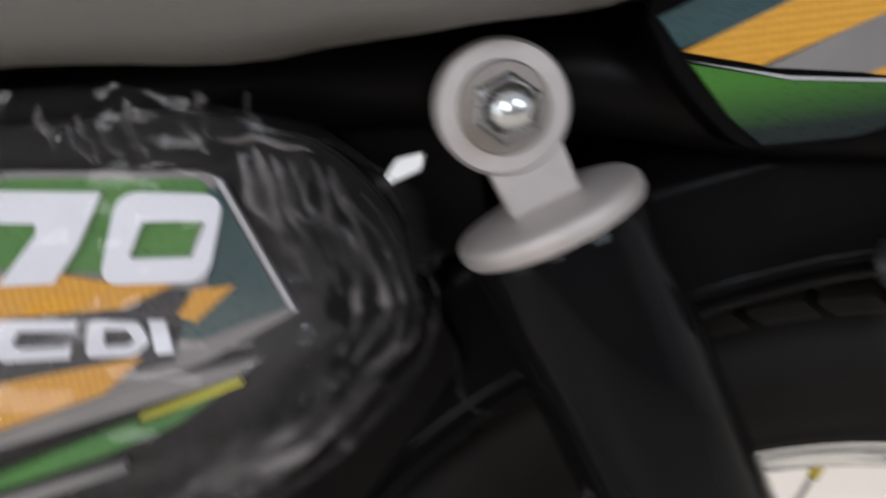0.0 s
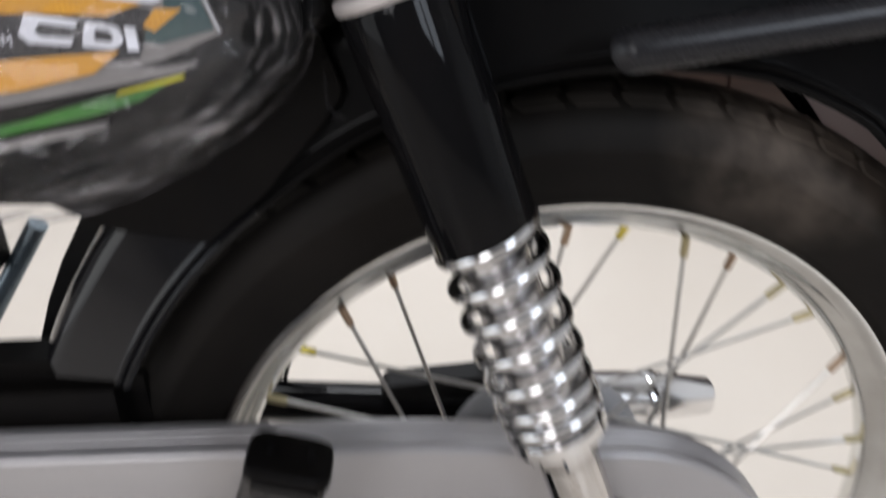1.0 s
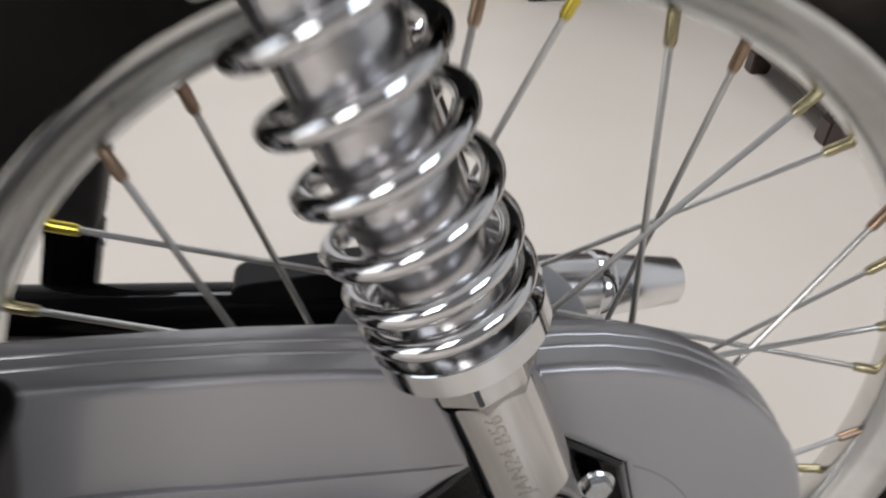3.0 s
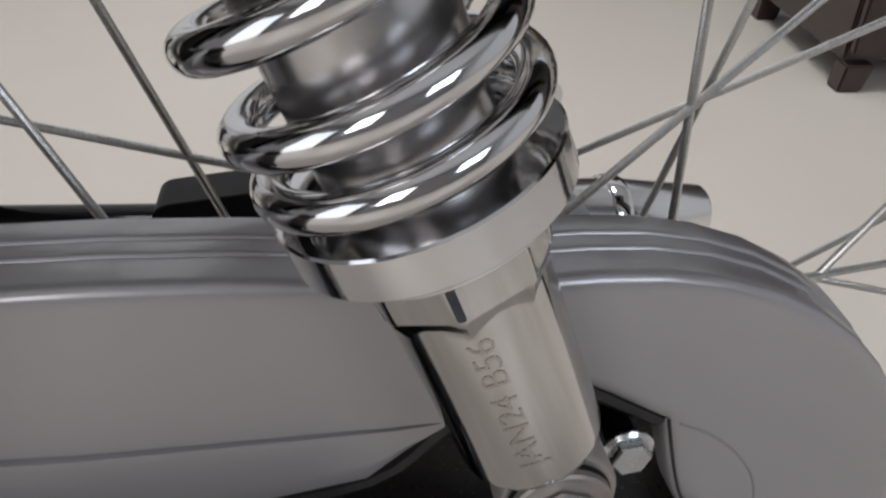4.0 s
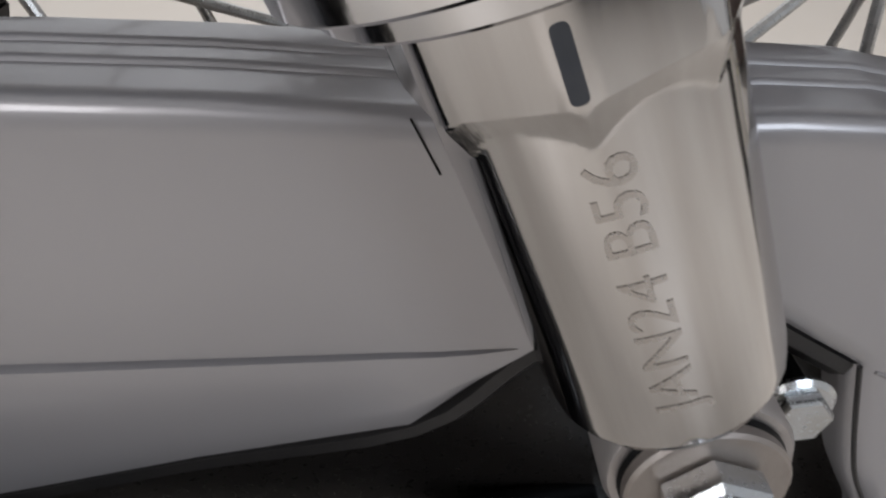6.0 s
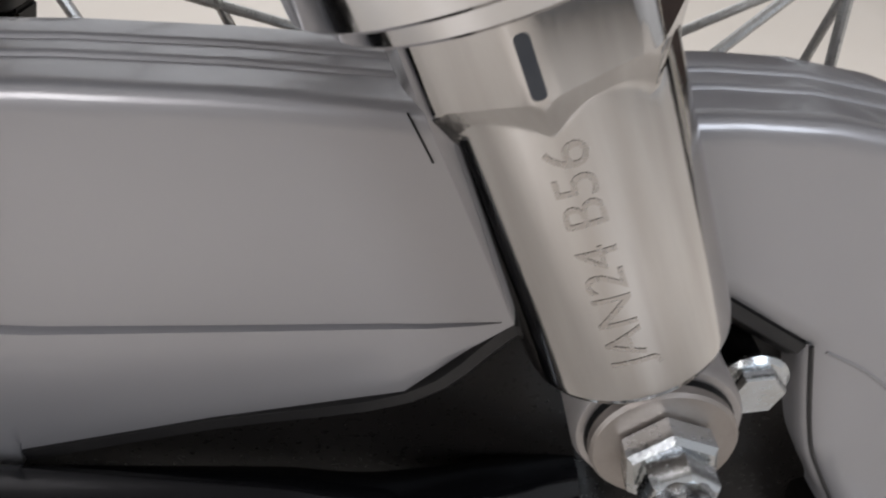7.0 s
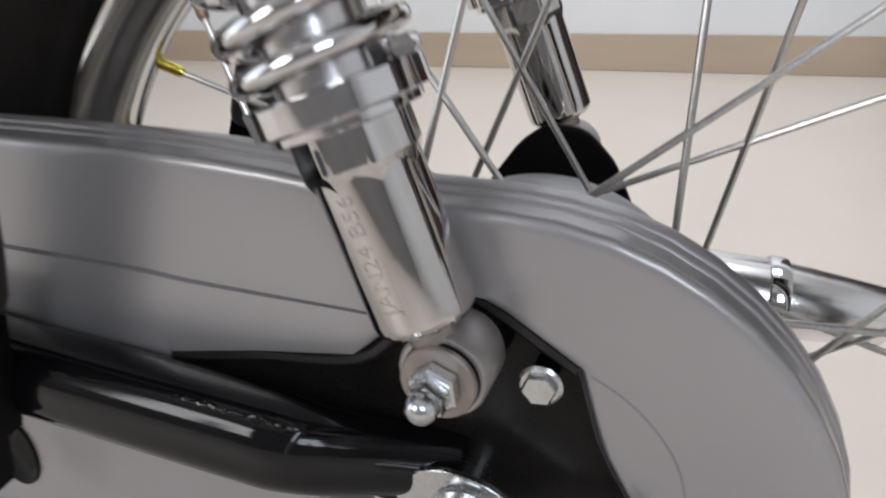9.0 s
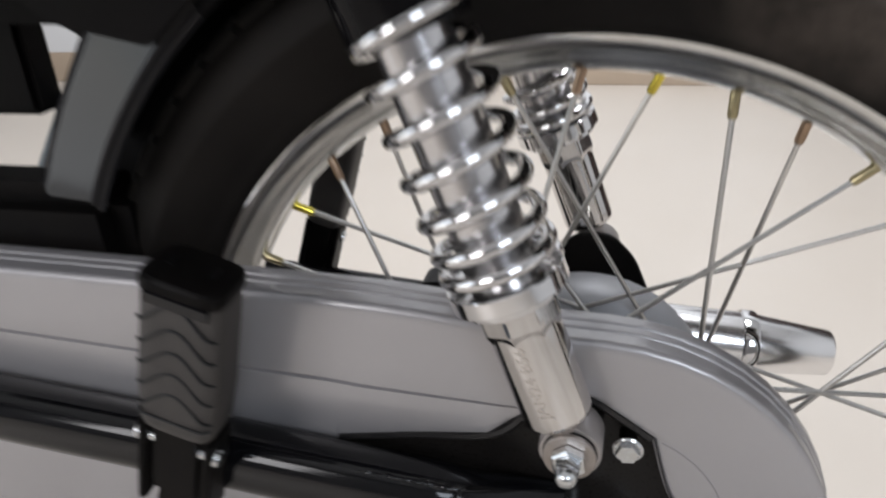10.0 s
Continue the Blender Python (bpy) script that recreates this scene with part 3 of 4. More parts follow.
    # no pockets cut: dark strips stand for the shade inside the slots
    for a in (6, 96, 186, 276):
        sl = m @ Matrix.Rotation(radians(a - 90), 4, "Z") @ Matrix.Translation((0, 0.0169, 0.2510))
        own = prism(rounded([(-0.0008, -0.0026), (0.0008, -0.0026), (0.0008, 0.0044), (-0.0008, 0.0044)], 0.00075, 4), -0.0014, 0.00004, 0)
        bmesh.ops.transform(own, matrix=sl, verts=own.verts)
        part("key_slot", own, SLOT, shock, "dark strip for the shade in a neck slot")
    if side < 0:
        me = text_mesh("JAN24 B56", 0.0050)
        bm = bmesh.new()
        bm.from_mesh(me)
        bmesh.ops.triangulate(bm, faces=bm.faces)
        bmesh.ops.subdivide_edges(bm, edges=bm.edges, cuts=4, use_grid_fill=True)
        w = max(v.co.x for v in bm.verts)
        for v in bm.verts:
            h = 0.2955 - v.co.x / w * 0.0340
            a = pi / 2 + 0.06 + (v.co.y - 0.0016) * 1.4 / 0.0152
            rr = 0.01527 - 0.0001 * (h - 0.263) / 0.040
            v.co = m @ Vector((rr * cos(a), rr * sin(a), h))
        part("stamped_lettering", bm, STAMP, shock, "stamped date lettering", sharp=180)
    # lower eye, washers and nuts
    low = Matrix.Translation((BOTX - TOPX, lean, BOTZ - TOPZ)) @ eye
    part("lower_eye", lathe([(0.0060, -0.0145), (0.0125, -0.0145), (0.0134, -0.0125), (0.0134, 0.0040), (0.0127, 0.0053), (0.0060, 0.0055)], low, 48, close=True), EYE_GREY, shock, "grey metal lower eye")
    own = lathe([(0.0078, 0.299), (0.0074, 0.312), (0.0, 0.312)], m, 40)
    part("lower_neck", own, WASHER, shock)
    part("rubber_ring", lathe([(0.0, 0.0053), (0.0112, 0.0053), (0.0116, 0.0058), (0.0112, 0.0066), (0.0, 0.0066)], low, 40), PLASTIC, shock)
    part("washer", lathe([(0.0, 0.0064), (0.0108, 0.0064), (0.0113, 0.0069), (0.0113, 0.0084), (0.0108, 0.0090), (0.0, 0.0090)], low, 40), WASHER, shock)
    part("hex_nut", hexagon(0.0076, 0.0090, 0.0140, low, turn=0.3), ZINC, shock)
    part("cap_nut", lathe([(0.0, 0.0247), (0.0024, 0.0242), (0.0040, 0.0227), (0.0047, 0.0203), (0.0047, 0.0185)], low, 24, hexagon(0.0058, 0.0140, 0.0189, low, turn=0.1)), ZINC, shock, "bright plated cap nut")
    part("stud", lathe([(0.0, -0.035 if side < 0 else -0.012), (0.0045, -0.035 if side < 0 else -0.012), (0.0045, 0.015), (0.0, 0.015)], low, 20), ZINC, shock)
    part("stud", lathe([(0.0, -0.055), (0.0055, -0.055), (0.0055, 0.008), (0.0, 0.008)], eye, 20), BLACK_SATIN, shock)
    return shock


build_shock(-0.0920, -1)
build_shock(0.0900, 1, 0.008)

# ---- chain case ----
CX, CZ, CR = 0.008, 0.278, 0.1085
FACE = -0.0755


def case_outline():
    top = [(-0.46, 0.3992), (-0.40, 0.3985), (-0.34, 0.3978), (-0.28, 0.3970), (-0.22, 0.3962), (-0.16, 0.3952), (-0.115, 0.3942), (-0.085, 0.3932), (-0.060, 0.3918), (-0.038, 0.3900), (-0.014, 0.3874)]
    arc = [(CX + (CR + 0.0018 * max(0.0, cos(radians(a)))) * cos(radians(a)), CZ + CR * sin(radians(a))) for a in range(86, -91, -8)]
    return [(x, z + 0.0010 - 0.0030 * 2.718 ** (-((x + 0.005) / 0.06) ** 2)) if z > 0.3 else (x, z) for x, z in top + arc]


OPENING = [(-0.46, 0.3330), (-0.40, 0.3310), (-0.34, 0.3300), (-0.28, 0.3255), (-0.2190, 0.3205), (-0.2150, 0.3170), (-0.1148, 0.3112), (-0.1138, 0.3158), (-0.075, 0.3228), (-0.0375, 0.3278), (-0.020, 0.3425)]
OPENING += [(-0.006, 0.3530), (0.001, 0.3560), (0.008, 0.3555), (0.015, 0.3520), (0.022, 0.3473), (0.029, 0.3423), (0.0378, 0.3362), (0.0408, 0.3240), (0.0435, 0.3140), (0.0465, 0.3050), (0.0515, 0.2950), (0.0560, 0.2860),
            (0.0570, 0.2760), (0.0570, 0.2680), (0.0565, 0.2600), (0.0550, 0.2520), (0.052, 0.2440), (0.047, 0.2360), (0.041, 0.2280), (0.034, 0.2210), (0.026, 0.2150), (0.018, 0.2100), (0.012, 0.2070), (0.008, 0.2060)]


def build_case():
    case = new("chain_case")
    case.parent = bike
    A = case_outline()
    B = OPENING[:len(A)]
    A3, B3 = [], []
    for i in range(len(A) - 1):
        for k in range(3):
            t = k / 3
            A3.append(Vector(A[i]).lerp(Vector(A[i + 1]), t))
            B3.append(Vector(B[i]).lerp(Vector(B[i + 1]), t))
    A3.append(Vector(A[-1]))
    B3.append(Vector(B[-1]))
    n = len(A3)
    norm = []
    for i in range(n):
        d = (A3[min(n - 1, i + 2)] - A3[max(0, i - 2)]).normalized()
        norm.append(Vector((d.y, -d.x)))
    lip = [(0.0004, -0.0520), (0.0, -0.0535), (0.0, -0.0586), (0.0001, -0.0591), (0.0005, -0.0595), (0.0008, -0.0597), (0.0007, -0.0638), (0.0008, -0.0643), (0.0012, -0.0647), (0.0015, -0.0649),
           (0.0013, -0.0718), (0.0014, -0.0729), (0.0018, -0.0738), (0.0025, -0.0746), (0.0036, -0.0751), (0.0060, -0.07535), (0.0180, FACE)]
    bm = bmesh.new()
    cols = []
    for i in range(n):
        col = []
        for off, y in lip:
            p = A3[i] + norm[i] * off
            col.append(bm.verts.new((p.x, y, p.y)))
        s = A3[i] + norm[i] * 0.0180
        flat = 1.0 if s.x < -0.023 else max(0.0, 1 - (s.x + 0.023) / 0.004)
        zc = float(np.interp(s.x, [-0.46, -0.30, -0.209, -0.051, -0.032], [0.3645, 0.3590, 0.3548, 0.3462, 0.3452]))
        mid = min(0.96, max(0.25, (s.y - zc) / max(0.01, s.y - B3[i].y))) if s.x < 0.0 else 0.5
        for v, y in ((0.15, 0.0), (mid - 0.03, 0.0), (mid - 0.010, 0.0001), (mid, 0.0026), (mid + (1 - mid) * 0.03, -0.0004), (mid + (1 - mid) * 0.2, -0.0003), (mid + (1 - mid) * 0.7, 0.0), (mid + (1 - mid) * 0.9, 0.0004)):
            p = s.lerp(B3[i], v)
            col.append(bm.verts.new((p.x, FACE + y * flat, p.y)))
        p = B3[i]
        col.append(bm.verts.new((p.x, FACE + 0.0010, p.y)))
        col.append(bm.verts.new((p.x, FACE + 0.0180, p.y)))
        cols.append(col)
    for a, b in zip(cols, cols[1:]):
        for j in range(len(a) - 1):
            bm.faces.new((a[j], a[j + 1], b[j + 1], b[j]))
    part("upper_cover", bm, SILVER, case, "silver painted chain case cover", sharp=48)
    # moulded seam lines; the arc's darker strip stands for its groove's shade
    arc = smooth_line([(0.041, FACE, 0.3345), (0.050, FACE, 0.3290), (0.059, FACE, 0.3205), (0.067, FACE, 0.3080), (0.071, FACE, 0.292), (0.072, FACE, 0.278)], 6)
    part("seam_line", tube(arc, 0.00042, 6), SEAM, case)
    part("joint_ridge", tube([(0.0745, FACE, 0.2805), (0.0950, FACE + 0.0001, 0.2775), (0.1120, FACE + 0.0016, 0.2755)], 0.0006, 8), SILVER, case, "raised joint between the covers")
    part("slit_mark", tube([(-0.0340, FACE + 0.0001, 0.3862), (-0.0306, FACE - 0.0001, 0.3780)], 0.00016, 6), PLASTIC, case, "thin black slit")
    # lower cover, below the swing arm
    low = rounded([(-0.46, 0.3180), (-0.20, 0.3080), (-0.105, 0.2920), (-0.080, 0.2710), (-0.02, 0.2400), (0.06, 0.2550), (0.105, 0.2600), (0.102, 0.2300), (0.075, 0.195), (0.03, 0.178), (-0.10, 0.180), (-0.46, 0.185)], 0.006, 3)
    bm = prism(low, -0.0738, -0.0600, 0.002)
    part("lower_cover", bm, SILVER, case, "silver painted lower cover")
    part("inspection_hole", lathe([(0.0, 0.0), (0.0165, 0.0), (0.0185, 0.0012), (0.0200, 0.0012), (0.0205, 0.0)], facing(-0.2200, -0.0740, 0.2440) @ Matrix.Diagonal((0.68, 1.0, 1, 1)), 40), PLASTIC, case, "black rubber plug in the lower cover")
    part("lower_edge", tube([(-0.46, -0.0745, 0.213), (-0.23, -0.0745, 0.2035), (-0.05, -0.0745, 0.196)], 0.002, 8), SILVER, case)
    # black rubber edging round the opening, then a bare painted return
    def along(outline, profile):
        band = bmesh.new()
        ring = []
        pts = smooth_line([(x, FACE + 0.003, z) for x, z in outline], 4)
        for i, p in enumerate(pts):
            a, b = pts[max(0, i - 1)], pts[min(len(pts) - 1, i + 1)]
            d = Vector((b[0] - a[0], b[2] - a[2])).normalized()
            inn = Vector((d.y, -d.x))
            ring.append([band.verts.new((p[0] + inn.x * off, p[1] + y, p[2] + inn.y * off)) for off, y in profile])
        for a, b in zip(ring, ring[1:]):
            for j in range(len(a) - 1):
                band.faces.new((a[j], a[j + 1], b[j + 1], b[j]))
        return band
    part("edging", along(OPENING[7:18], ((0.0, 0.0), (0.0006, -0.0022), (0.0030, -0.0024), (0.0050, -0.0005), (0.0064, 0.0030), (0.0068, 0.011))), EDGE, case, "black edging round the opening")
    part("return_lip", along(OPENING[17:33], ((0.0, -0.0030), (0.0003, -0.0024), (0.0007, -0.0022), (0.0014, -0.0010), (0.0018, 0.0010), (0.0020, 0.011))), SILVER, case, "silver painted return lip")
    line = smooth_line([(x, FACE - 0.0001, z) for x, z in OPENING[17:33]], 4)
    part("lip_line", tube(line, 0.00045, 6), EDGE, case, "thin dark line along the lip")
    return case


build_case()

# ---- swing arm ----
arm = new("swing_arm")
arm.parent = bike
line = smooth_line([(-0.46, -0.0895, 0.3300), (-0.30, -0.0895, 0.3180), (-0.20, -0.0895, 0.3105), (-0.12, -0.0895, 0.3035), (-0.080, -0.0893, 0.3000), (-0.052, -0.0882, 0.2968), (-0.036, -0.0830, 0.2930), (-0.018, -0.0750, 0.2885), (-0.002, -0.0690, 0.2850)], 6)


def arm_section(points, high, deep, seg=48, power=0.82):
    """A bar of rounded rectangular section; high and deep are half sizes, one per point."""
    bm = bmesh.new()
    rings = []
    for (x, y, z), h, d in zip(points, high, deep):
        r = []
        for k in range(seg):
            c, s = cos(2 * pi * k / seg), sin(2 * pi * k / seg)
            r.append(bm.verts.new((x + 0.09 * h * (abs(s) ** power) * (1 if s > 0 else -1), y + d * (abs(c) ** power) * (1 if c > 0 else -1), z + h * (abs(s) ** power) * (1 if s > 0 else -1))))
        rings.append(r)
    for a, b in zip(rings, rings[1:]):
        for k in range(seg):
            bm.faces.new((a[k], a[(k + 1) % seg], b[(k + 1) % seg], b[k]))
    bm.faces.new(rings[0][::-1])
    bm.faces.new(rings[-1])
    return bm


slim = [min(1.0, max(0.0, (p[0] + 0.062) / 0.060)) for p in line]
part("arm_tube", arm_section(line, [0.0170 - 0.0062 * u for u in slim], [0.0150 - 0.0070 * u for u in slim]), ARM_BLACK, arm, "gloss black swing arm tube, flattened at its end", sharp=50)
plate = rounded([(-0.125, 0.3260), (-0.040, 0.3360), (-0.004, 0.3580), (0.012, 0.3560), (0.0400, 0.3350), (0.0560, 0.2890), (0.0660, 0.2640), (0.0540, 0.2600), (0.0300, 0.2650), (-0.015, 0.2560), (-0.060, 0.2590), (-0.085, 0.2720), (-0.125, 0.2980)], 0.006, 4)
part("end_plate", prism(plate, -0.0665, -0.0615, 0.0015), PLATE, arm, "black steel end plate")
random.seed(4)
weld = [(-0.096 + 0.051 * i / 60, -0.0976 + 0.0004 * random.uniform(-1, 1), 0.3156 - 0.0036 * i / 60 + 0.0004 * random.uniform(-1, 1)) for i in range(61)]
part("weld_bead", tube(weld, [0.0008 + 0.0004 * abs(sin(i * 1.3)) + 0.0003 * random.random() for i in range(61)], 10), ARM_BLACK, arm, "rough weld bead")
for weld in ([(-0.0465, -0.0978, 0.3126), (-0.0430, -0.0964, 0.3116), (-0.0390, -0.0946, 0.3104), (-0.0335, -0.0915, 0.3088)], [(-0.0462, -0.0982, 0.3120), (-0.0478, -0.1000, 0.3100), (-0.0496, -0.1012, 0.3072), (-0.0512, -0.1016, 0.3045)]):
    part("weld_bead", tube(weld, [0.0009, 0.0009, 0.0007, 0.0003], 8), ARM_BLACK, arm)
weld = [(-0.330 + 0.100 * i / 40, -0.0985 + 0.0006 * random.uniform(-1, 1), 0.3335 - 0.0075 * i / 40 + 0.0005 * random.uniform(-1, 1)) for i in range(41)]
part("weld_bead", tube(weld, [0.0006 + 0.0006 * random.random() for _ in weld], 6), GLOSS, arm)
part("mount_boss", lathe([(0.0, 0.0), (0.013, 0.0), (0.012, 0.018), (0.0, 0.018)], facing(BOTX, -0.066, BOTZ), 32), BLACK_SATIN, arm)
part("flange_bolt", lathe([(0.0, 0.0), (0.0066, 0.0), (0.0069, 0.0010), (0.0060, 0.0018), (0.0, 0.0018)], facing(0.0266, -0.0780, 0.3309), 32, hexagon(0.0055, 0.0016, 0.0043, facing(0.0266, -0.0780, 0.3309), turn=0.1)), ZINC, arm, "zinc plated flange bolt")
part("bolt_post", lathe([(0.0, 0.0), (0.004, 0.0), (0.004, 0.016), (0.0, 0.016)], facing(0.0266, -0.064, 0.3309), 20), BLACK_SATIN, arm)
# chain adjuster
ear = smooth_line([(-0.0225, 0.2790), (-0.0170, 0.2893), (-0.005, 0.2938), (0.010, 0.2910), (0.021, 0.2838), (0.031, 0.2785), (0.035, 0.2750), (0.029, 0.2700), (0.012, 0.2618), (-0.005, 0.2575), (-0.018, 0.2660), (-0.0225, 0.2790)], 4)[:-1]
part("adjuster_plate", prism(ear, -0.0835, -0.0805, 0.0007), ZINC, arm, "bright plated chain adjuster plate")
part("adjuster_stud", lathe([(0.0, 0.0), (0.0028, 0.0), (0.0028, 0.042), (0.0, 0.042)], Matrix.Translation((0.031, -0.0820, 0.2745)) @ Matrix.Rotation(radians(92), 4, "Y"), 16), ZINC, arm)
part("adjuster_nut", hexagon(0.0048, 0.0, 0.0045, Matrix.Translation((0.0610, -0.0820, 0.2735)) @ Matrix.Rotation(radians(92), 4, "Y")), ZINC, arm)
part("adjuster_tab", prism(rounded([(0.0510, 0.2835), (0.0595, 0.2845), (0.0610, 0.2640), (0.0530, 0.2610)], 0.003), -0.0880, -0.0660, 0.001), BLACK_SATIN, arm)
axm = facing(0.003, -0.0835, 0.2765)
part("axle_nut", lathe([(0.0, 0.0), (0.0125, 0.0), (0.0130, 0.0010), (0.0125, 0.0022), (0.0, 0.0022)], axm, 36, hexagon(0.0098, 0.0022, 0.0110, axm, turn=0.2)), ZINC, arm, "plated axle nut")
part("axle_end", lathe([(0.0068, 0.010), (0.0068, 0.0185), (0.0055, 0.0200), (0.0, 0.0200)], axm, 24), ZINC, arm)
# the far side of the swing arm
line = smooth_line([(-0.46, 0.088, 0.328), (-0.30, 0.088, 0.314), (-0.17, 0.088, 0.302), (-0.05, 0.088, 0.292), (0.03, 0.088, 0.286)], 6)
part("arm_tube", tube(line, 0.0150, 24), BLACK, arm)
part("shock_bracket", prism(rounded([(-0.052, 0.305), (-0.033, 0.338), (-0.018, 0.358), (-0.006, 0.3665), (0.012, 0.365), (0.026, 0.350), (0.036, 0.326), (0.048, 0.285), (0.0, 0.262)], 0.006), 0.0690, 0.0740, 0.0015), BLACK_SATIN, arm, "black shock bracket")
part("torque_pad", prism(rounded([(-0.117, 0.3060), (-0.113, 0.3190), (-0.040, 0.3240), (-0.020, 0.3060)], 0.006), 0.078, 0.100, 0.003), PLASTIC, arm, "black rubber pad")

# ---- passenger footrests, folded up ----


def build_peg(depth, side, shift=0.0, slim=1.0):
    peg = new("footrest")
    peg.parent = bike
    m = Matrix.Translation((-0.1805 + shift, depth, 0.3140)) @ Matrix.Rotation(radians(17.3), 4, "Y") @ Matrix.Rotation(radians(-4 * side), 4, "X") @ Matrix.Diagonal((slim, 1, 1, 1))
    out = side * -1
    bm = bmesh.new()
    rings = []
    prof = [(0.033, 0.0150, 0.0092), (0.035, 0.0172, 0.0108), (0.040, 0.0186, 0.0118), (0.060, 0.0194, 0.0122), (0.090, 0.0188, 0.0120), (0.1137, 0.0180, 0.0118), (0.1147, 0.0172, 0.0110)]
    seg = 40
    for h, a, b in prof:
        r = []
        for i in range(seg):
            t = 2 * pi * i / seg
            c, s = cos(t), sin(t)
            e = 0.45
            r.append(bm.verts.new(m @ Vector((a * abs(c) ** e * (1 if c > 0 else -1), 1.12 * b * abs(s) ** e * (1 if s > 0 else -1) - side * 0.0015, h))))
        rings.append(r)
    for p, q in zip(rings, rings[1:]):
        for i in range(seg):
            bm.faces.new((p[i], p[(i + 1) % seg], q[(i + 1) % seg], q[i]))
    bm.faces.new(rings[0][::-1])
    bm.faces.new(rings[-1])
    part("rubber", bm, RUBBER_PEG, peg, "dark ribbed rubber sleeve")
    # wavy grooves: proud near-black strips standing for their shade, over the tread face and round the outer edge
    for k in range(6):
        h, rise = (0.0580 + 0.01215 * (k - 1), 0.0066) if k else (0.0445, 0.0)
        pts = []
        for j in range(-12, 13):
            u = j / 12
            back = max(0, abs(u) - 0.72) / 0.28
            pts.append(m @ Vector((0.0176 * u, side * (0.0122 - 0.0030 * back ** 2), h + rise * cos(u * 2.9) * (1 if abs(u) < 0.75 else 1.0) - rise * 0.45)))
        part("rib_groove", tube(pts, 0.0007, 6), GROOVE, peg)
    # end cap
    bm = bmesh.new()
    rings = []
    for h, g in ((0.1137, 0.95), (0.1142, 1.03), (0.1172, 1.04), (0.1194, 1.0), (0.1206, 0.90)):
        r = []
        for i in range(seg):
            t = 2 * pi * i / seg
            c, s = cos(t), sin(t)
            e = 0.42
            r.append(bm.verts.new(m @ Vector((0.0182 * g * abs(c) ** e * (1 if c > 0 else -1), 0.0138 * g * abs(s) ** e * (1 if s > 0 else -1) - side * 0.0015, h))))
        rings.append(r)
    for p, q in zip(rings, rings[1:]):
        for i in range(seg):
            bm.faces.new((p[i], p[(i + 1) % seg], q[(i + 1) % seg], q[i]))
    bm.faces.new(rings[-1])
    part("end_cap", bm, BLACK_SATIN, peg, "black end cap")
    part("cap_lip", box(-0.0140, 0.0150, side * 0.0128 - 0.0008, side * 0.0128 + 0.0008, 0.1092, 0.1150, 0.0006, m), GLOSS, peg, "gloss black lip")
    for u in (-0.0095, 0.0085):
        part("slot", box(u - 0.0018, u + 0.0018, -side * 0.0032 - 0.004, -side * 0.0032 + 0.004, 0.1200, 0.1211, 0.0005, m), PLASTIC, peg)
    # bracket with hinge pin
    for u in (-0.0165, 0.0165):
        part("bracket_cheek", box(u - 0.0022, u + 0.0022, -0.0095, 0.0095, -0.022, 0.0345, 0.0015, m), BLACK_SATIN, peg, "black bracket cheek")
    part("hinge_block", box(-0.0135, 0.0135, -0.008, 0.008, -0.012, 0.0345, 0.003, m), BLACK_SATIN, peg)
    part("hinge_pin", lathe([(0.0, -0.0215), (0.0040, -0.0208), (0.0044, -0.0186), (0.0030, -0.0186), (0.0030, 0.0186), (0.0044, 0.0186), (0.0040, 0.0208), (0.0, 0.0215)], m @ Matrix.Translation((0, side * 0.004, 0.022)) @ Matrix.Rotation(radians(90), 4, "Y"), 20), ZINC, peg, "plated hinge pin")
    part("stem", box(-0.0105, 0.0105, -0.006, 0.010, -0.060, -0.008, 0.003, m), BLACK_SATIN, peg)
    return peg


build_peg(-0.1100, -1)
build_peg(0.1100, 1, -0.020, 0.7)

# ---- rear mudguard ----


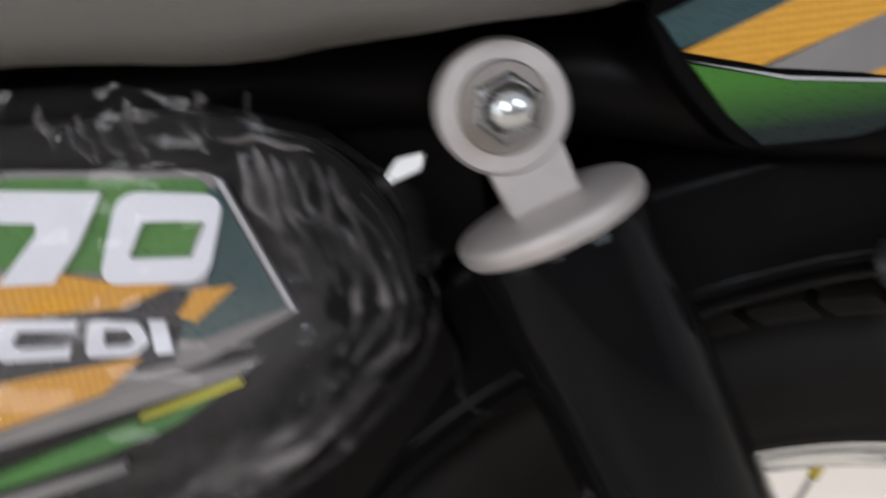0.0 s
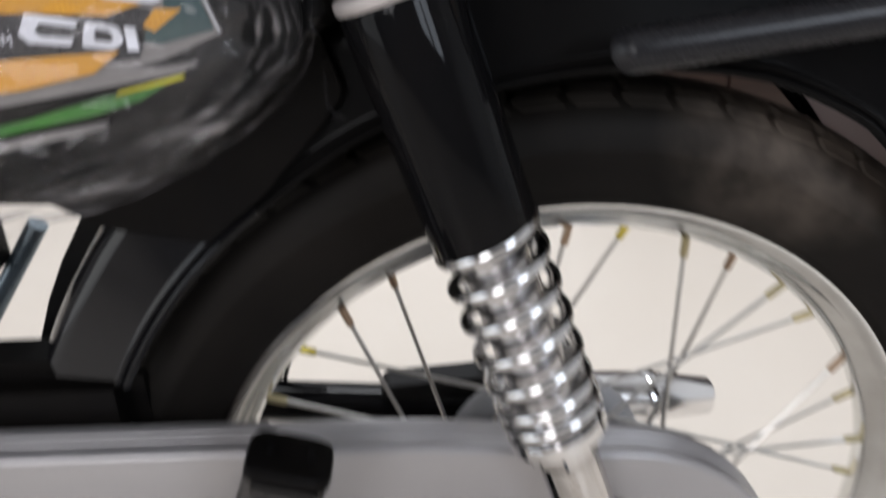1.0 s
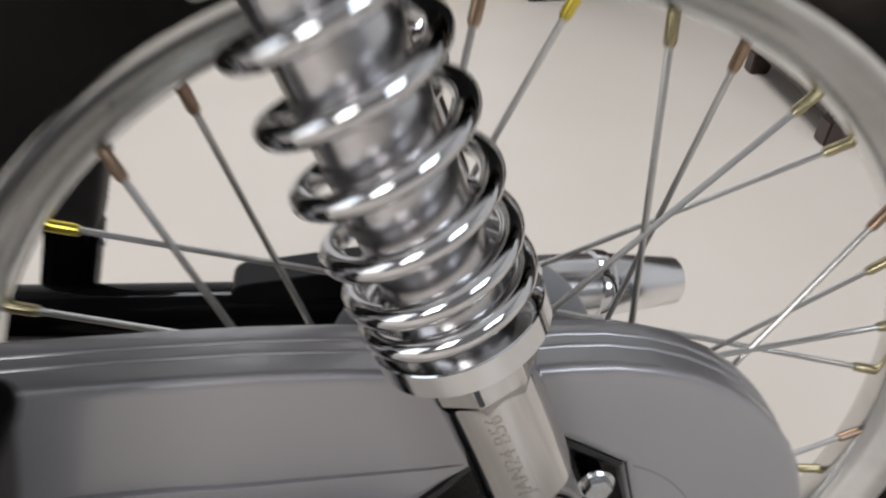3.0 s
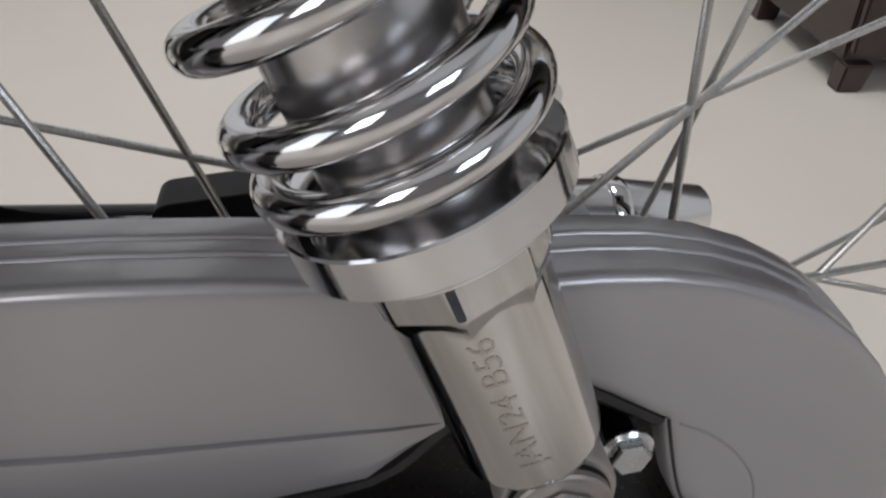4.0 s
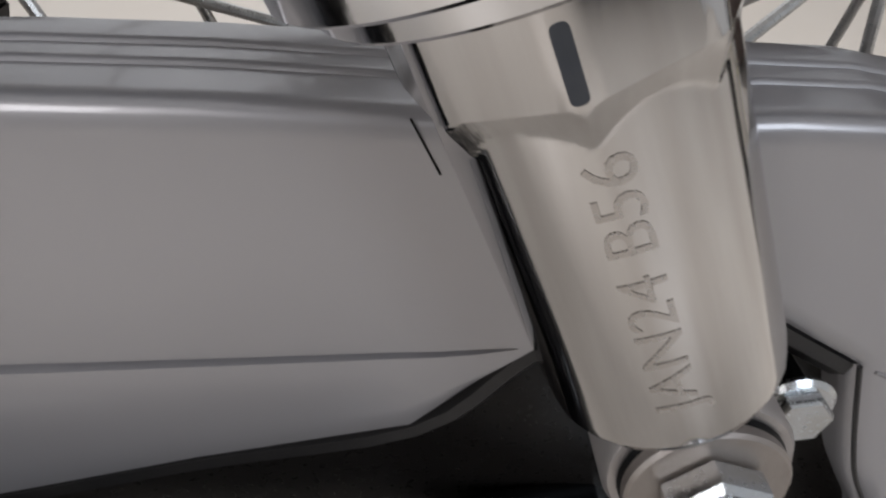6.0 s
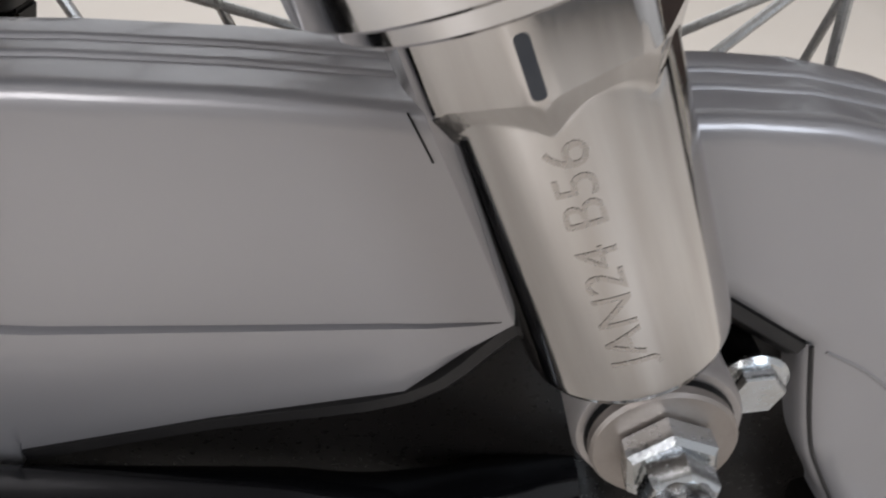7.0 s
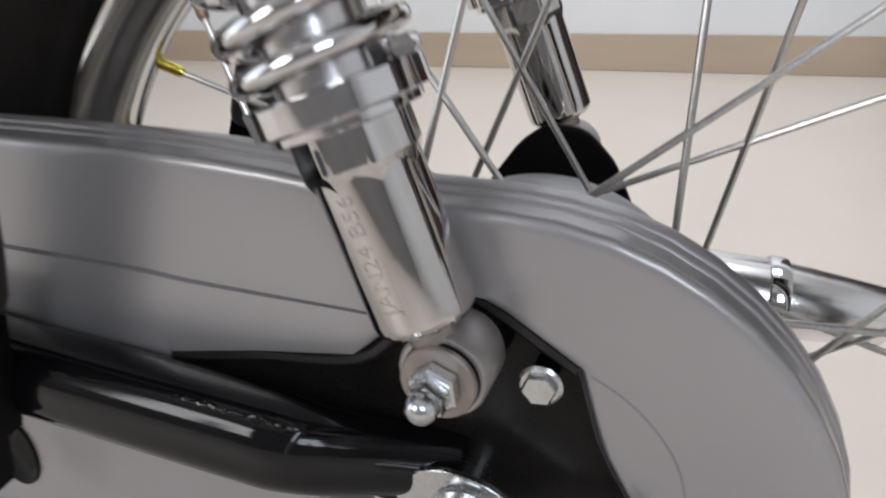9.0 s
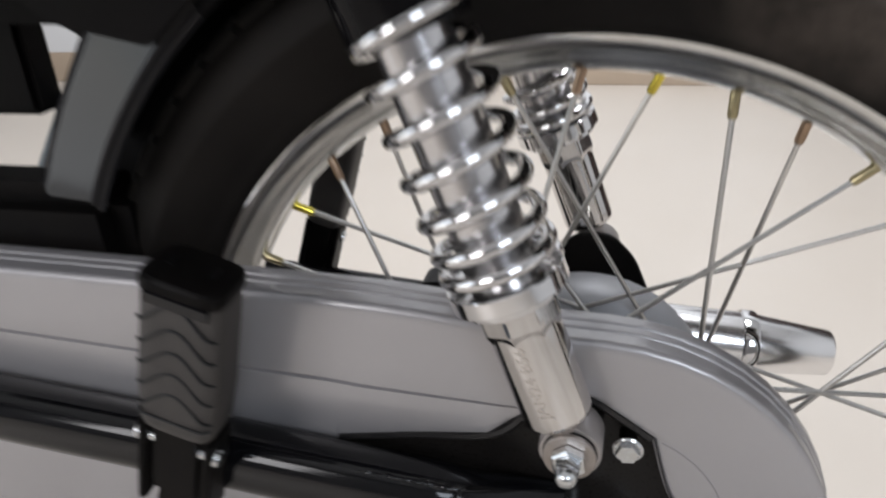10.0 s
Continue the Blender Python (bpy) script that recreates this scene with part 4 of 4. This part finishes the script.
def build_mudguard():
    guard = new("mudguard")
    guard.parent = bike
    prof = [(0.2800, -0.0520), (0.2814, -0.0538), (0.2828, -0.0542), (0.2842, -0.0532), (0.2848, -0.0520), (0.2856, -0.0532), (0.2868, -0.0536), (0.2880, -0.0524), (0.2895, -0.0518), (0.3190, -0.0512), (0.3245, -0.0495), (0.3285, -0.0455), (0.3340, -0.0300), (0.3360, 0.0)]
    prof = prof + [(r, -y) for r, y in prof[-2::-1]]

    def shell(shift, a0, a1, n=60, prof=prof):
        bm = bmesh.new()
        rows = []
        for i in range(n + 1):
            a = radians(a0 + (a1 - a0) * i / n)
            lift = float(np.interp(a0 + (a1 - a0) * i / n, (18, 45, 54, 60, 66, 76, 90, 112, 122, 136, 149), (-0.012, -0.010, -0.006, 0.004, 0.013, 0.018, 0.016, 0.010, 0.004, -0.001, -0.006)))
            # the flank leans in towards the front end, turned so it mirrors the doorway
            slim = float(np.interp(a0 + (a1 - a0) * i / n, (119, 128, 138), (0.0, 0.06, 0.120)))
            deg = a0 + (a1 - a0) * i / n
            tight = float(np.interp(deg, (108, 122, 134, 142, 150), (1.0, 0.97, 0.90, 0.87, 0.88)))
            tail_end = max(0.0, (deg - 138) / 12) ** 2
            row = []
            for r, y in prof:
                over = max(0.0, r - 0.2895)
                k = min(1.0, over / 0.0295)
                rr = min(r, 0.2895) + over * tight + lift + shift
                b = a + radians(3.6 * k * tail_end * (1.0 if r < 0.320 else 0.75))
                row.append(bm.verts.new((AX + rr * cos(b), y * (1 + shift * 14) * (1 - slim * k), AZ + rr * sin(b))))
            rows.append(row)
        for p, q in zip(rows, rows[1:]):
            for j in range(len(p) - 1):
                bm.faces.new((p[j], p[j + 1], q[j + 1], q[j]))
        return bm
    # one mudguard, two finishes: duller rear stays dark, glossy front catches the doorway
    part("guard_shell", shell(0.0, 18, 124), GUARD, guard, "black mudguard with rolled edges", sharp=50)
    part("guard_front", shell(0.0, 124, 149, 24), GLOSS, guard, "gloss black front end of the mudguard", sharp=50)
    # lining colour raised to stand for light reaching it from below
    part("guard_lining", shell(-0.0012, 18.3, 100, prof=prof[8:-8]), PRIMER, guard, "primer lining inside the mudguard, paled as if lit from below", sharp=50)
    return guard


guard_part = build_mudguard()
arcs = [(0.343, a) for a in range(100, 161, 5)] + [(0.264, a) for a in range(160, 99, -5)]
part("inner_flap", prism([(AX + r * cos(radians(a)), AZ + r * sin(radians(a))) for r, a in arcs], 0.036, 0.040), PLASTIC, guard_part, "black inner flap")

# ---- frame and dark parts between ----
frame_part = new("main_frame")
frame_part.parent = bike
part("pivot_block", box(-0.47, -0.235, -0.046, 0.0, 0.33, 0.428, 0.012), BLACK_SATIN, frame_part)
part("gusset", prism(rounded([(-0.15, 0.665), (-0.06, 0.665), (-0.02, 0.63), (0.04, 0.615), (0.16, 0.62), (0.16, 0.70), (-0.15, 0.70)], 0.01), -0.075, 0.06, 0.004), BLACK_SATIN, frame_part, "black frame gusset")
part("seat_rail", tube(smooth_line([(-0.40, -0.055, 0.655), (-0.20, -0.055, 0.656), (-0.10, -0.055, 0.651), (0.05, -0.055, 0.625), (0.30, -0.055, 0.66)], 6), 0.014, 18), BLACK_SATIN, frame_part)
part("inner_panel", prism([(-0.46, 0.510), (-0.270, 0.505), (-0.235, 0.485), (-0.190, 0.520), (-0.139, 0.570), (-0.150, 0.599), (-0.150, 0.634), (-0.110, 0.634), (-0.110, 0.672), (-0.46, 0.672)], -0.008, 0.0, 0.0005), BLACK_SATIN, frame_part, "black inner panel")
part("rear_panel", prism([(-0.1395, 0.560), (-0.149, 0.598), (-0.105, 0.598), (-0.105, 0.634), (-0.109, 0.6345), (-0.109, 0.672), (0.32, 0.690), (0.32, 0.545), (0.20, 0.545), (0.0, 0.585)], -0.009, -0.001, 0.0005), BLACK_SATIN, frame_part, "black rear frame panel")
part("side_bracket", prism([(-0.160, 0.590), (-0.160, 0.660), (-0.105, 0.660), (-0.105, 0.6318), (-0.1194, 0.6315), (-0.1276, 0.6305), (-0.1336, 0.6232), (-0.139, 0.6222), (-0.139, 0.590)], -0.0500, -0.0460, 0.0005), BLACK_SATIN, frame_part, "black bracket under the seat")
part("side_bracket", prism([(-0.1385, 0.600), (-0.1385, 0.6214), (-0.1336, 0.6221), (-0.1209, 0.6262), (-0.1187, 0.6318), (-0.104, 0.6322), (-0.104, 0.600)], -0.0488, -0.0450, 0.0005), BLACK_SATIN, frame_part, "black bracket under the seat")
part("battery_box", box(-0.46, -0.3335, 0.030, 0.055, 0.444, 0.560, 0.004), BLACK_SATIN, frame_part, "black box ahead of the wheel")
part("grab_bar", tube(smooth_line([(-0.0050, -0.0880, 0.5920), (0.004, -0.0890, 0.5935), (0.07, -0.090, 0.6020), (0.15, -0.092, 0.6130), (0.25, -0.092, 0.628)], 6), [0.0084] + [0.0088] * 24, 24), BAR, frame_part, "black plastic covered bar")
part("splash_plate", prism(rounded([(-0.229, 0.5135), (-0.183, 0.5035), (-0.155, 0.526), (-0.127, 0.557), (-0.116, 0.572), (-0.125, 0.598), (-0.20, 0.598), (-0.26, 0.560), (-0.255, 0.530)], 0.004), -0.0590, -0.0555, 0.001), BLACK_SATIN, frame_part, "black splash plate above the mudguard")
part("brake_rod", tube([(-0.312, 0.05, 0.470), (-0.358, 0.05, 0.405), (-0.40, 0.05, 0.35)], 0.006, 14), BLUE_STEEL, frame_part, "bluish steel rod")

# ---- silencer on the far side ----
SILENCER = material("silencer_chrome", (0.80, 0.79, 0.79), 0.22, 1.0, (0.70, 0.69, 0.69), 0.4, 40, 600, 0.03, rough_var=0.05)
sil = new("silencer")
sil.parent = bike
sil_end, sil_band = Vector((0.1620, 0.1440, 0.2480)), Vector((0.1130, 0.1390, 0.2535))
sm = Matrix.Translation(sil_end) @ (sil_band - sil_end).to_track_quat("Z", "Y").to_matrix().to_4x4()
part("silencer_body", lathe([(0.0, 0.020), (0.0085, 0.020), (0.0095, 0.002), (0.0110, 0.0), (0.0148, 0.0), (0.0160, 0.0015), (0.0206, 0.046), (0.0216, 0.054), (0.0218, 0.165), (0.0200, 0.180), (0.0130, 0.245), (0.0125, 0.50), (0.0, 0.50)], sm, 56), SILENCER, sil, "chromed exhaust silencer with a tapered end")
part("clamp_band", lathe([(0.0212, 0.0520), (0.0230, 0.0530), (0.0236, 0.0550), (0.0236, 0.0605), (0.0230, 0.0625), (0.0212, 0.0635)], sm, 56), CHROME, sil, "chromed clamp band")

# ---- side cover with decals, wrapped in film ----
cover = new("side_cover")
cover.parent = bike
DY = -0.0855


def fit_cover(pts):
    return [(1.0239 * x + 0.0135 * z - 0.0075, -0.0039 * x + 1.047 * z - 0.0291) for x, z in pts]


cov = rounded([(-0.42, 0.652), (-0.30, 0.652), (-0.172, 0.6500), (-0.140, 0.640), (-0.1265, 0.620), (-0.1240, 0.603), (-0.1330, 0.586), (-0.155, 0.570), (-0.215, 0.549), (-0.30, 0.535), (-0.42, 0.530)], 0.012, 5)
part("shell", prism(fit_cover(cov), DY + 0.0012, DY + 0.045, 0.006, seg=4), PLASTIC, cover, "black plastic side cover")


def sticker(name, pts, mat, level, label=""):
    return part(name, prism(fit_cover(pts), DY - 0.0003 * level, DY + 0.0012, 0), mat, cover, label, smooth=False)


sticker("decal_base", rounded([(-0.33, 0.6490), (-0.209, 0.6415), (-0.1690, 0.6365), (-0.1655, 0.6345), (-0.1535, 0.6022), (-0.176, 0.5930), (-0.230, 0.5800), (-0.33, 0.560)], 0.002), D_GREY, 1, "grey decal base")
sticker("decal_green", rounded([(-0.33, 0.6480), (-0.209, 0.6400), (-0.1705, 0.6352), (-0.1680, 0.6320), (-0.1780, 0.6140), (-0.205, 0.6185), (-0.33, 0.640)], 0.002), D_GREEN, 2, "green decal field")
sticker("decal_teal", [(-0.1690, 0.6325), (-0.1668, 0.6328), (-0.1562, 0.6032), (-0.1760, 0.5985), (-0.186, 0.6000), (-0.1730, 0.6100)], D_TEAL, 3, "dark teal decal field")
sticker("decal_line", [(-0.1670, 0.6350), (-0.1655, 0.6345), (-0.1537, 0.6024), (-0.1548, 0.6022)], D_LINE, 4)
sticker("decal_dark", [(-0.33, 0.626), (-0.205, 0.6145), (-0.1775, 0.6105), (-0.1820, 0.5985), (-0.1840, 0.5940), (-0.33, 0.575)], D_DARK, 3)
sticker("decal_orange", [(-0.33, 0.6260), (-0.2060, 0.6185), (-0.1950, 0.6150), (-0.1800, 0.6125), (-0.1930, 0.6085), (-0.2170, 0.6098), (-0.33, 0.610)], D_ORANGE, 5, "orange chequered stripe")
sticker("decal_orange", [(-0.1760, 0.6105), (-0.1665, 0.6105), (-0.1770, 0.6030), (-0.1810, 0.6050)], D_ORANGE, 5)
sticker("decal_orange", [(-0.33, 0.5850), (-0.2260, 0.5945), (-0.1905, 0.5965), (-0.2010, 0.5890), (-0.2270, 0.5835), (-0.33, 0.570)], D_ORANGE, 5)
sticker("decal_grey", [(-0.33, 0.562), (-0.228, 0.5790), (-0.1700, 0.5885), (-0.1640, 0.5920), (-0.195, 0.5895), (-0.2270, 0.5825), (-0.33, 0.568)], D_GREY, 6)
sticker("decal_yellow", [(-0.1940, 0.5820), (-0.1695, 0.5880), (-0.1690, 0.5868), (-0.1950, 0.5798)], D_YELLOW, 7)
sticker("decal_green", [(-0.33, 0.5520), (-0.2290, 0.5725), (-0.2000, 0.5800), (-0.1750, 0.5852), (-0.1860, 0.5790), (-0.2050, 0.5735), (-0.2290, 0.5690), (-0.33, 0.546)], D_VIVID, 7, "vivid green swoosh")
sticker("decal_line", [(-0.33, 0.543), (-0.2300, 0.5665), (-0.200, 0.5710), (-0.2000, 0.5690), (-0.2300, 0.5630), (-0.33, 0.540)], D_GREY, 7)
# lettering: 70 over CDI


def ring_sticker(name, outer, inner, mat, level):
    bm = bmesh.new()
    y0, y1 = DY - 0.0003 * level, DY
    n = len(outer)
    outer, inner = fit_cover(outer), fit_cover(inner)
    o = [bm.verts.new((x, y0, z)) for x, z in outer]
    i = [bm.verts.new((x, y0, z)) for x, z in inner]
    ob_, ib_ = [bm.verts.new((x, y1, z)) for x, z in outer], [bm.verts.new((x, y1, z)) for x, z in inner]
    for k in range(n):
        j = (k + 1) % n
        bm.faces.new((o[k], o[j], i[j], i[k]))
        bm.faces.new((o[k], ob_[k], ob_[j], o[j]))
        bm.faces.new((i[k], i[j], ib_[j], ib_[k]))
    return part(name, bm, mat, cover, smooth=False)


zo = rounded([(-0.1965, 0.6148), (-0.1725, 0.6122), (-0.1652, 0.6312), (-0.1880, 0.6348)], 0.0050, 5)
zi = rounded([(-0.1888, 0.6197), (-0.1750, 0.6182), (-0.1703, 0.6260), (-0.1840, 0.6276)], 0.0008, 5)
ring_sticker("digit_zero", zo, zi, D_WHITE, 8)
sticker("digit_seven", [(-0.2280, 0.6400), (-0.1915, 0.6350), (-0.1990, 0.6240), (-0.2060, 0.6165), (-0.2180, 0.6175), (-0.2075, 0.6275), (-0.2065, 0.6300), (-0.2290, 0.6335)], D_WHITE, 8)
sticker("letter_c", [(-0.2205, 0.6098), (-0.2030, 0.6072), (-0.2040, 0.6050), (-0.2160, 0.6066), (-0.2185, 0.6040), (-0.2170, 0.6022), (-0.2055, 0.6012), (-0.2068, 0.5988), (-0.2210, 0.6000), (-0.2240, 0.6030)], D_WHITE, 8)
do = rounded([(-0.2030, 0.5985), (-0.1920, 0.5972), (-0.1880, 0.6000), (-0.1895, 0.6050), (-0.2005, 0.6068)], 0.0015, 3)
di = rounded([(-0.1985, 0.6003), (-0.1930, 0.5997), (-0.1912, 0.6012), (-0.1925, 0.6037), (-0.1975, 0.6044)], 0.0006, 3)
ring_sticker("letter_d", do, di, D_WHITE, 8)
sticker("letter_i", [(-0.1872, 0.5970), (-0.1832, 0.5966), (-0.1835, 0.6045), (-0.1872, 0.6050)], D_WHITE, 8)
me = text_mesh("SYSTEM", 0.0052)
bmt = bmesh.new()
bmt.from_mesh(me)
for v in bmt.verts:
    fx, fz = fit_cover([(-0.2440 + v.co.x, 0.6015 + v.co.y - v.co.x * 0.14)])[0]
    v.co = Vector((fx, DY - 0.0026, fz))
part("lettering", bmt, D_WHITE, cover, "small white lettering", smooth=False)


def film(name, x0, x1, zlow, ztop, seed, depth, nx=90, nz=60, amp=0.0030, mat=None):
    noise.seed_set(seed)
    bm = bmesh.new()
    rows = []
    for i in range(nx + 1):
        u = i / nx
        x = x0 + (x1 - x0) * u
        row = []
        lo, hi = zlow(u), ztop(u)
        for j in range(nz + 1):
            v = j / nz
            p = Vector((x * 26 + v * 8, v * 9 + seed, x * 20))
            y = depth(u, v) + amp * noise.noise(p) * 1.5 + amp * 0.7 * abs(noise.noise(p * 2.7))
            ragged = 0.004 * noise.noise(Vector((x * 60, seed, 0))) * (1 - v)
            row.append(bm.verts.new((x + 0.003 * noise.noise(p * 0.7) * u, y, lo + (hi - lo) * v + ragged)))
        rows.append(row)
    for a, b in zip(rows, rows[1:]):
        for j in range(nz):
            bm.faces.new((a[j], a[j + 1], b[j + 1], b[j]))
    return part(name, bm, mat or FILM, cover, "wrinkled clear plastic film")


def lerp(u, pts):
    return float(np.interp(u, [p[0] for p in pts], [p[1] for p in pts]))


film("wrap_film", -0.34, -0.122, lambda u: lerp(u, [(0, 0.500), (0.4, 0.520), (0.75, 0.552), (0.92, 0.578), (1, 0.600)]), lambda u: lerp(u, [(0, 0.665), (0.7, 0.660), (0.9, 0.645), (1, 0.622)]), 3,
     lambda u, v: -0.0900 + 0.035 * max(0, (u - 0.80) / 0.2) ** 2 + 0.018 * max(0, (0.25 - v) / 0.25) ** 2)
film("wrap_film", -0.34, -0.120, lambda u: lerp(u, [(0, 0.498), (0.45, 0.519), (0.75, 0.548), (0.92, 0.580), (1, 0.600)]), lambda u: lerp(u, [(0, 0.545), (0.5, 0.560), (0.75, 0.578), (0.92, 0.606), (1, 0.622)]), 11,
     lambda u, v: -0.0910 + 0.022 * max(0, (u - 0.8) / 0.2) ** 2 + 0.014 * max(0, (0.3 - v) / 0.3) ** 2, amp=0.005, mat=FILM_LOW)


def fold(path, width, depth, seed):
    """A crease of the film: three soft ribbons on one line, the inner ones narrower; their pale colour stands for its
    highlight.
    """
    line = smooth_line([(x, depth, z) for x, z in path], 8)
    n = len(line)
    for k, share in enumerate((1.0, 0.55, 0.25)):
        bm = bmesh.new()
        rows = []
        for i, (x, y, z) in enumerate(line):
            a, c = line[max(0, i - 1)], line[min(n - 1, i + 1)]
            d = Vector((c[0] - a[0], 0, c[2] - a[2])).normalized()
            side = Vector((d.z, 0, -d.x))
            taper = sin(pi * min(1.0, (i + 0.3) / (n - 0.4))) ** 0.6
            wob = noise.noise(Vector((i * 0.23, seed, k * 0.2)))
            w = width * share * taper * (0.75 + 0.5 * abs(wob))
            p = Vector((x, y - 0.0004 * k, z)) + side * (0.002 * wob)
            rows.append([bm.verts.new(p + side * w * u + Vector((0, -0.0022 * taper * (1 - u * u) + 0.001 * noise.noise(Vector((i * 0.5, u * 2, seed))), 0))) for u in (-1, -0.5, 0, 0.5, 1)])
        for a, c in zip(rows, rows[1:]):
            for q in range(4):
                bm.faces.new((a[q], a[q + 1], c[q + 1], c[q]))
        part("film_fold", bm, FILM_FOLD, cover, "soft milky film crease, its highlight put into pale ribbons")


# creases run round the rim of the cover and along its lower edge
RIM = [(-0.1460, 0.6290), (-0.1365, 0.6170), (-0.1345, 0.6020), (-0.1430, 0.5880), (-0.1640, 0.5740), (-0.1900, 0.5600), (-0.2200, 0.5480), (-0.2700, 0.5330)]
random.seed(8)
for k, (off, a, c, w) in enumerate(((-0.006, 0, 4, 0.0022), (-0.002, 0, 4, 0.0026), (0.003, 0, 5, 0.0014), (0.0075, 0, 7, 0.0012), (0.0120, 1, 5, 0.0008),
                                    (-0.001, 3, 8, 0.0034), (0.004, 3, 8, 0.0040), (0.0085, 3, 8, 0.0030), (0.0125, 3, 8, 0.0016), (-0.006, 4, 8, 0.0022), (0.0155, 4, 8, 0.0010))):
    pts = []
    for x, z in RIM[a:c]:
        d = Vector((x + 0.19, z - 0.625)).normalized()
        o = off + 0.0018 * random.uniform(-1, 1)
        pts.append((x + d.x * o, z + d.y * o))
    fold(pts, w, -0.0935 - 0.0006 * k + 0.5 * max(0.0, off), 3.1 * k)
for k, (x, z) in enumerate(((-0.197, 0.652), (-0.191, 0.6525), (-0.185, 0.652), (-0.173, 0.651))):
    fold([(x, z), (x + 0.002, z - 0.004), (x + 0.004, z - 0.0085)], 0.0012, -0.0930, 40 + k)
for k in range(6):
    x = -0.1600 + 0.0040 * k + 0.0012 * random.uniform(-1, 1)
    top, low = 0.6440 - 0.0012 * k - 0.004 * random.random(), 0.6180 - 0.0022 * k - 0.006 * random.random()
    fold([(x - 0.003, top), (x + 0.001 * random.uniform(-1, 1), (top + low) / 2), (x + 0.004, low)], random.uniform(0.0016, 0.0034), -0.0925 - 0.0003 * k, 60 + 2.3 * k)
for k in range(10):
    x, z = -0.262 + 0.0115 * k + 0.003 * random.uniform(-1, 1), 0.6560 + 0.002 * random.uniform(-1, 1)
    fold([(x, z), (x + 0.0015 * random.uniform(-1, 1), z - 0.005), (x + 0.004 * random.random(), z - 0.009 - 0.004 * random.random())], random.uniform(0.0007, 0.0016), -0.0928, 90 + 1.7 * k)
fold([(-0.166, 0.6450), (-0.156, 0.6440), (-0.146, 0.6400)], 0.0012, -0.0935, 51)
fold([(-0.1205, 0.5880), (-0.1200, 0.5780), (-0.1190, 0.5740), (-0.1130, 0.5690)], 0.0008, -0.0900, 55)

# ---- seat and tail panel ----
seat = new("seat")
seat.parent = bike
bm = bmesh.new()
rows = []
for i in range(96):
    u = i / 95
    x = -0.52 + 0.95 * u
    zb = lerp(x, [(-0.52, 0.665), (-0.20, 0.6620), (-0.17, 0.6590), (-0.148, 0.6575), (-0.125, 0.6590), (-0.075, 0.6605), (-0.055, 0.669), (0.0, 0.690), (0.43, 0.72)])
    row = []
    for y, z in ((-0.060, zb + 0.009), (-0.088, zb + 0.004), (-0.100, zb + 0.003), (-0.108, zb + 0.009), (-0.112, zb + 0.022), (-0.112, zb + 0.06), (-0.100, zb + 0.095), (0.0, zb + 0.105), (0.105, zb + 0.095), (0.122, zb + 0.05), (0.112, zb), (0.06, zb + 0.006)):
        row.append(bm.verts.new((x, y, z + 0.0012 * noise.noise(Vector((x * 40, y * 30, z * 30))))))
    rows.append(row)
for a, b in zip(rows, rows[1:]):
    for j in range(len(a)):
        bm.faces.new((a[j], a[(j + 1) % len(a)], b[(j + 1) % len(b)], b[j]))
bm.faces.new(rows[0])
bm.faces.new(rows[-1][::-1])
part("cushion", bm, SEAT, seat, "grey brown vinyl seat cushion", sharp=60)

tail = new("tail_panel")
tail.parent = bike
TY = -0.0800


shell = rounded([(-0.066, 0.664), (-0.058, 0.645), (-0.048, 0.632), (-0.040, 0.6250), (-0.013, 0.6238), (0.013, 0.628), (0.035, 0.632), (0.10, 0.640), (0.28, 0.660), (0.28, 0.700), (0.0, 0.684)], 0.006, 4)
part("panel", prism(shell, TY + 0.0008, -TY, 0.005, seg=4), BLACK, tail, "gloss black tail panel")


def tail_sticker(name, pts, mat, level):
    return part(name, prism(pts, TY - 0.0003 * level, TY + 0.001, 0), mat, tail, smooth=False)


tail_sticker("decal_teal", [(-0.0620, 0.6600), (-0.0570, 0.6520), (0.02, 0.6680), (0.15, 0.695), (0.15, 0.699), (0.0, 0.680)], D_TEAL, 1)
tail_sticker("decal_green", [(-0.031, 0.6610), (-0.015, 0.6610), (0.12, 0.690), (0.06, 0.688)], D_VIVID, 2)
tail_sticker("decal_orange", [(-0.0565, 0.6512), (-0.0370, 0.6458), (-0.0060, 0.6545), (0.12, 0.688), (0.10, 0.693), (-0.0300, 0.6600)], D_ORANGE, 3)
tail_sticker("decal_grey", [(-0.0360, 0.6452), (-0.0050, 0.6400), (0.0300, 0.6345), (0.12, 0.650), (0.12, 0.684), (-0.0050, 0.6550)], D_GREY, 2)
tail_sticker("decal_orange", [(-0.0095, 0.6405), (-0.0030, 0.6392), (0.08, 0.660), (0.08, 0.668)], D_ORANGE, 4)
tail_sticker("decal_line", [(-0.0555, 0.6490), (-0.0300, 0.6424), (-0.0010, 0.6382), (0.0300, 0.6335), (0.0300, 0.6328), (-0.0010, 0.6374), (-0.0300, 0.6415)], D_LINE, 5)
tail_sticker("decal_green", [(-0.0545, 0.6480), (-0.0300, 0.6415), (-0.0010, 0.6374), (0.0280, 0.6330), (0.0110, 0.6293), (-0.0130, 0.6254), (-0.0370, 0.6262), (-0.0450, 0.6340)], D_FADE, 2)
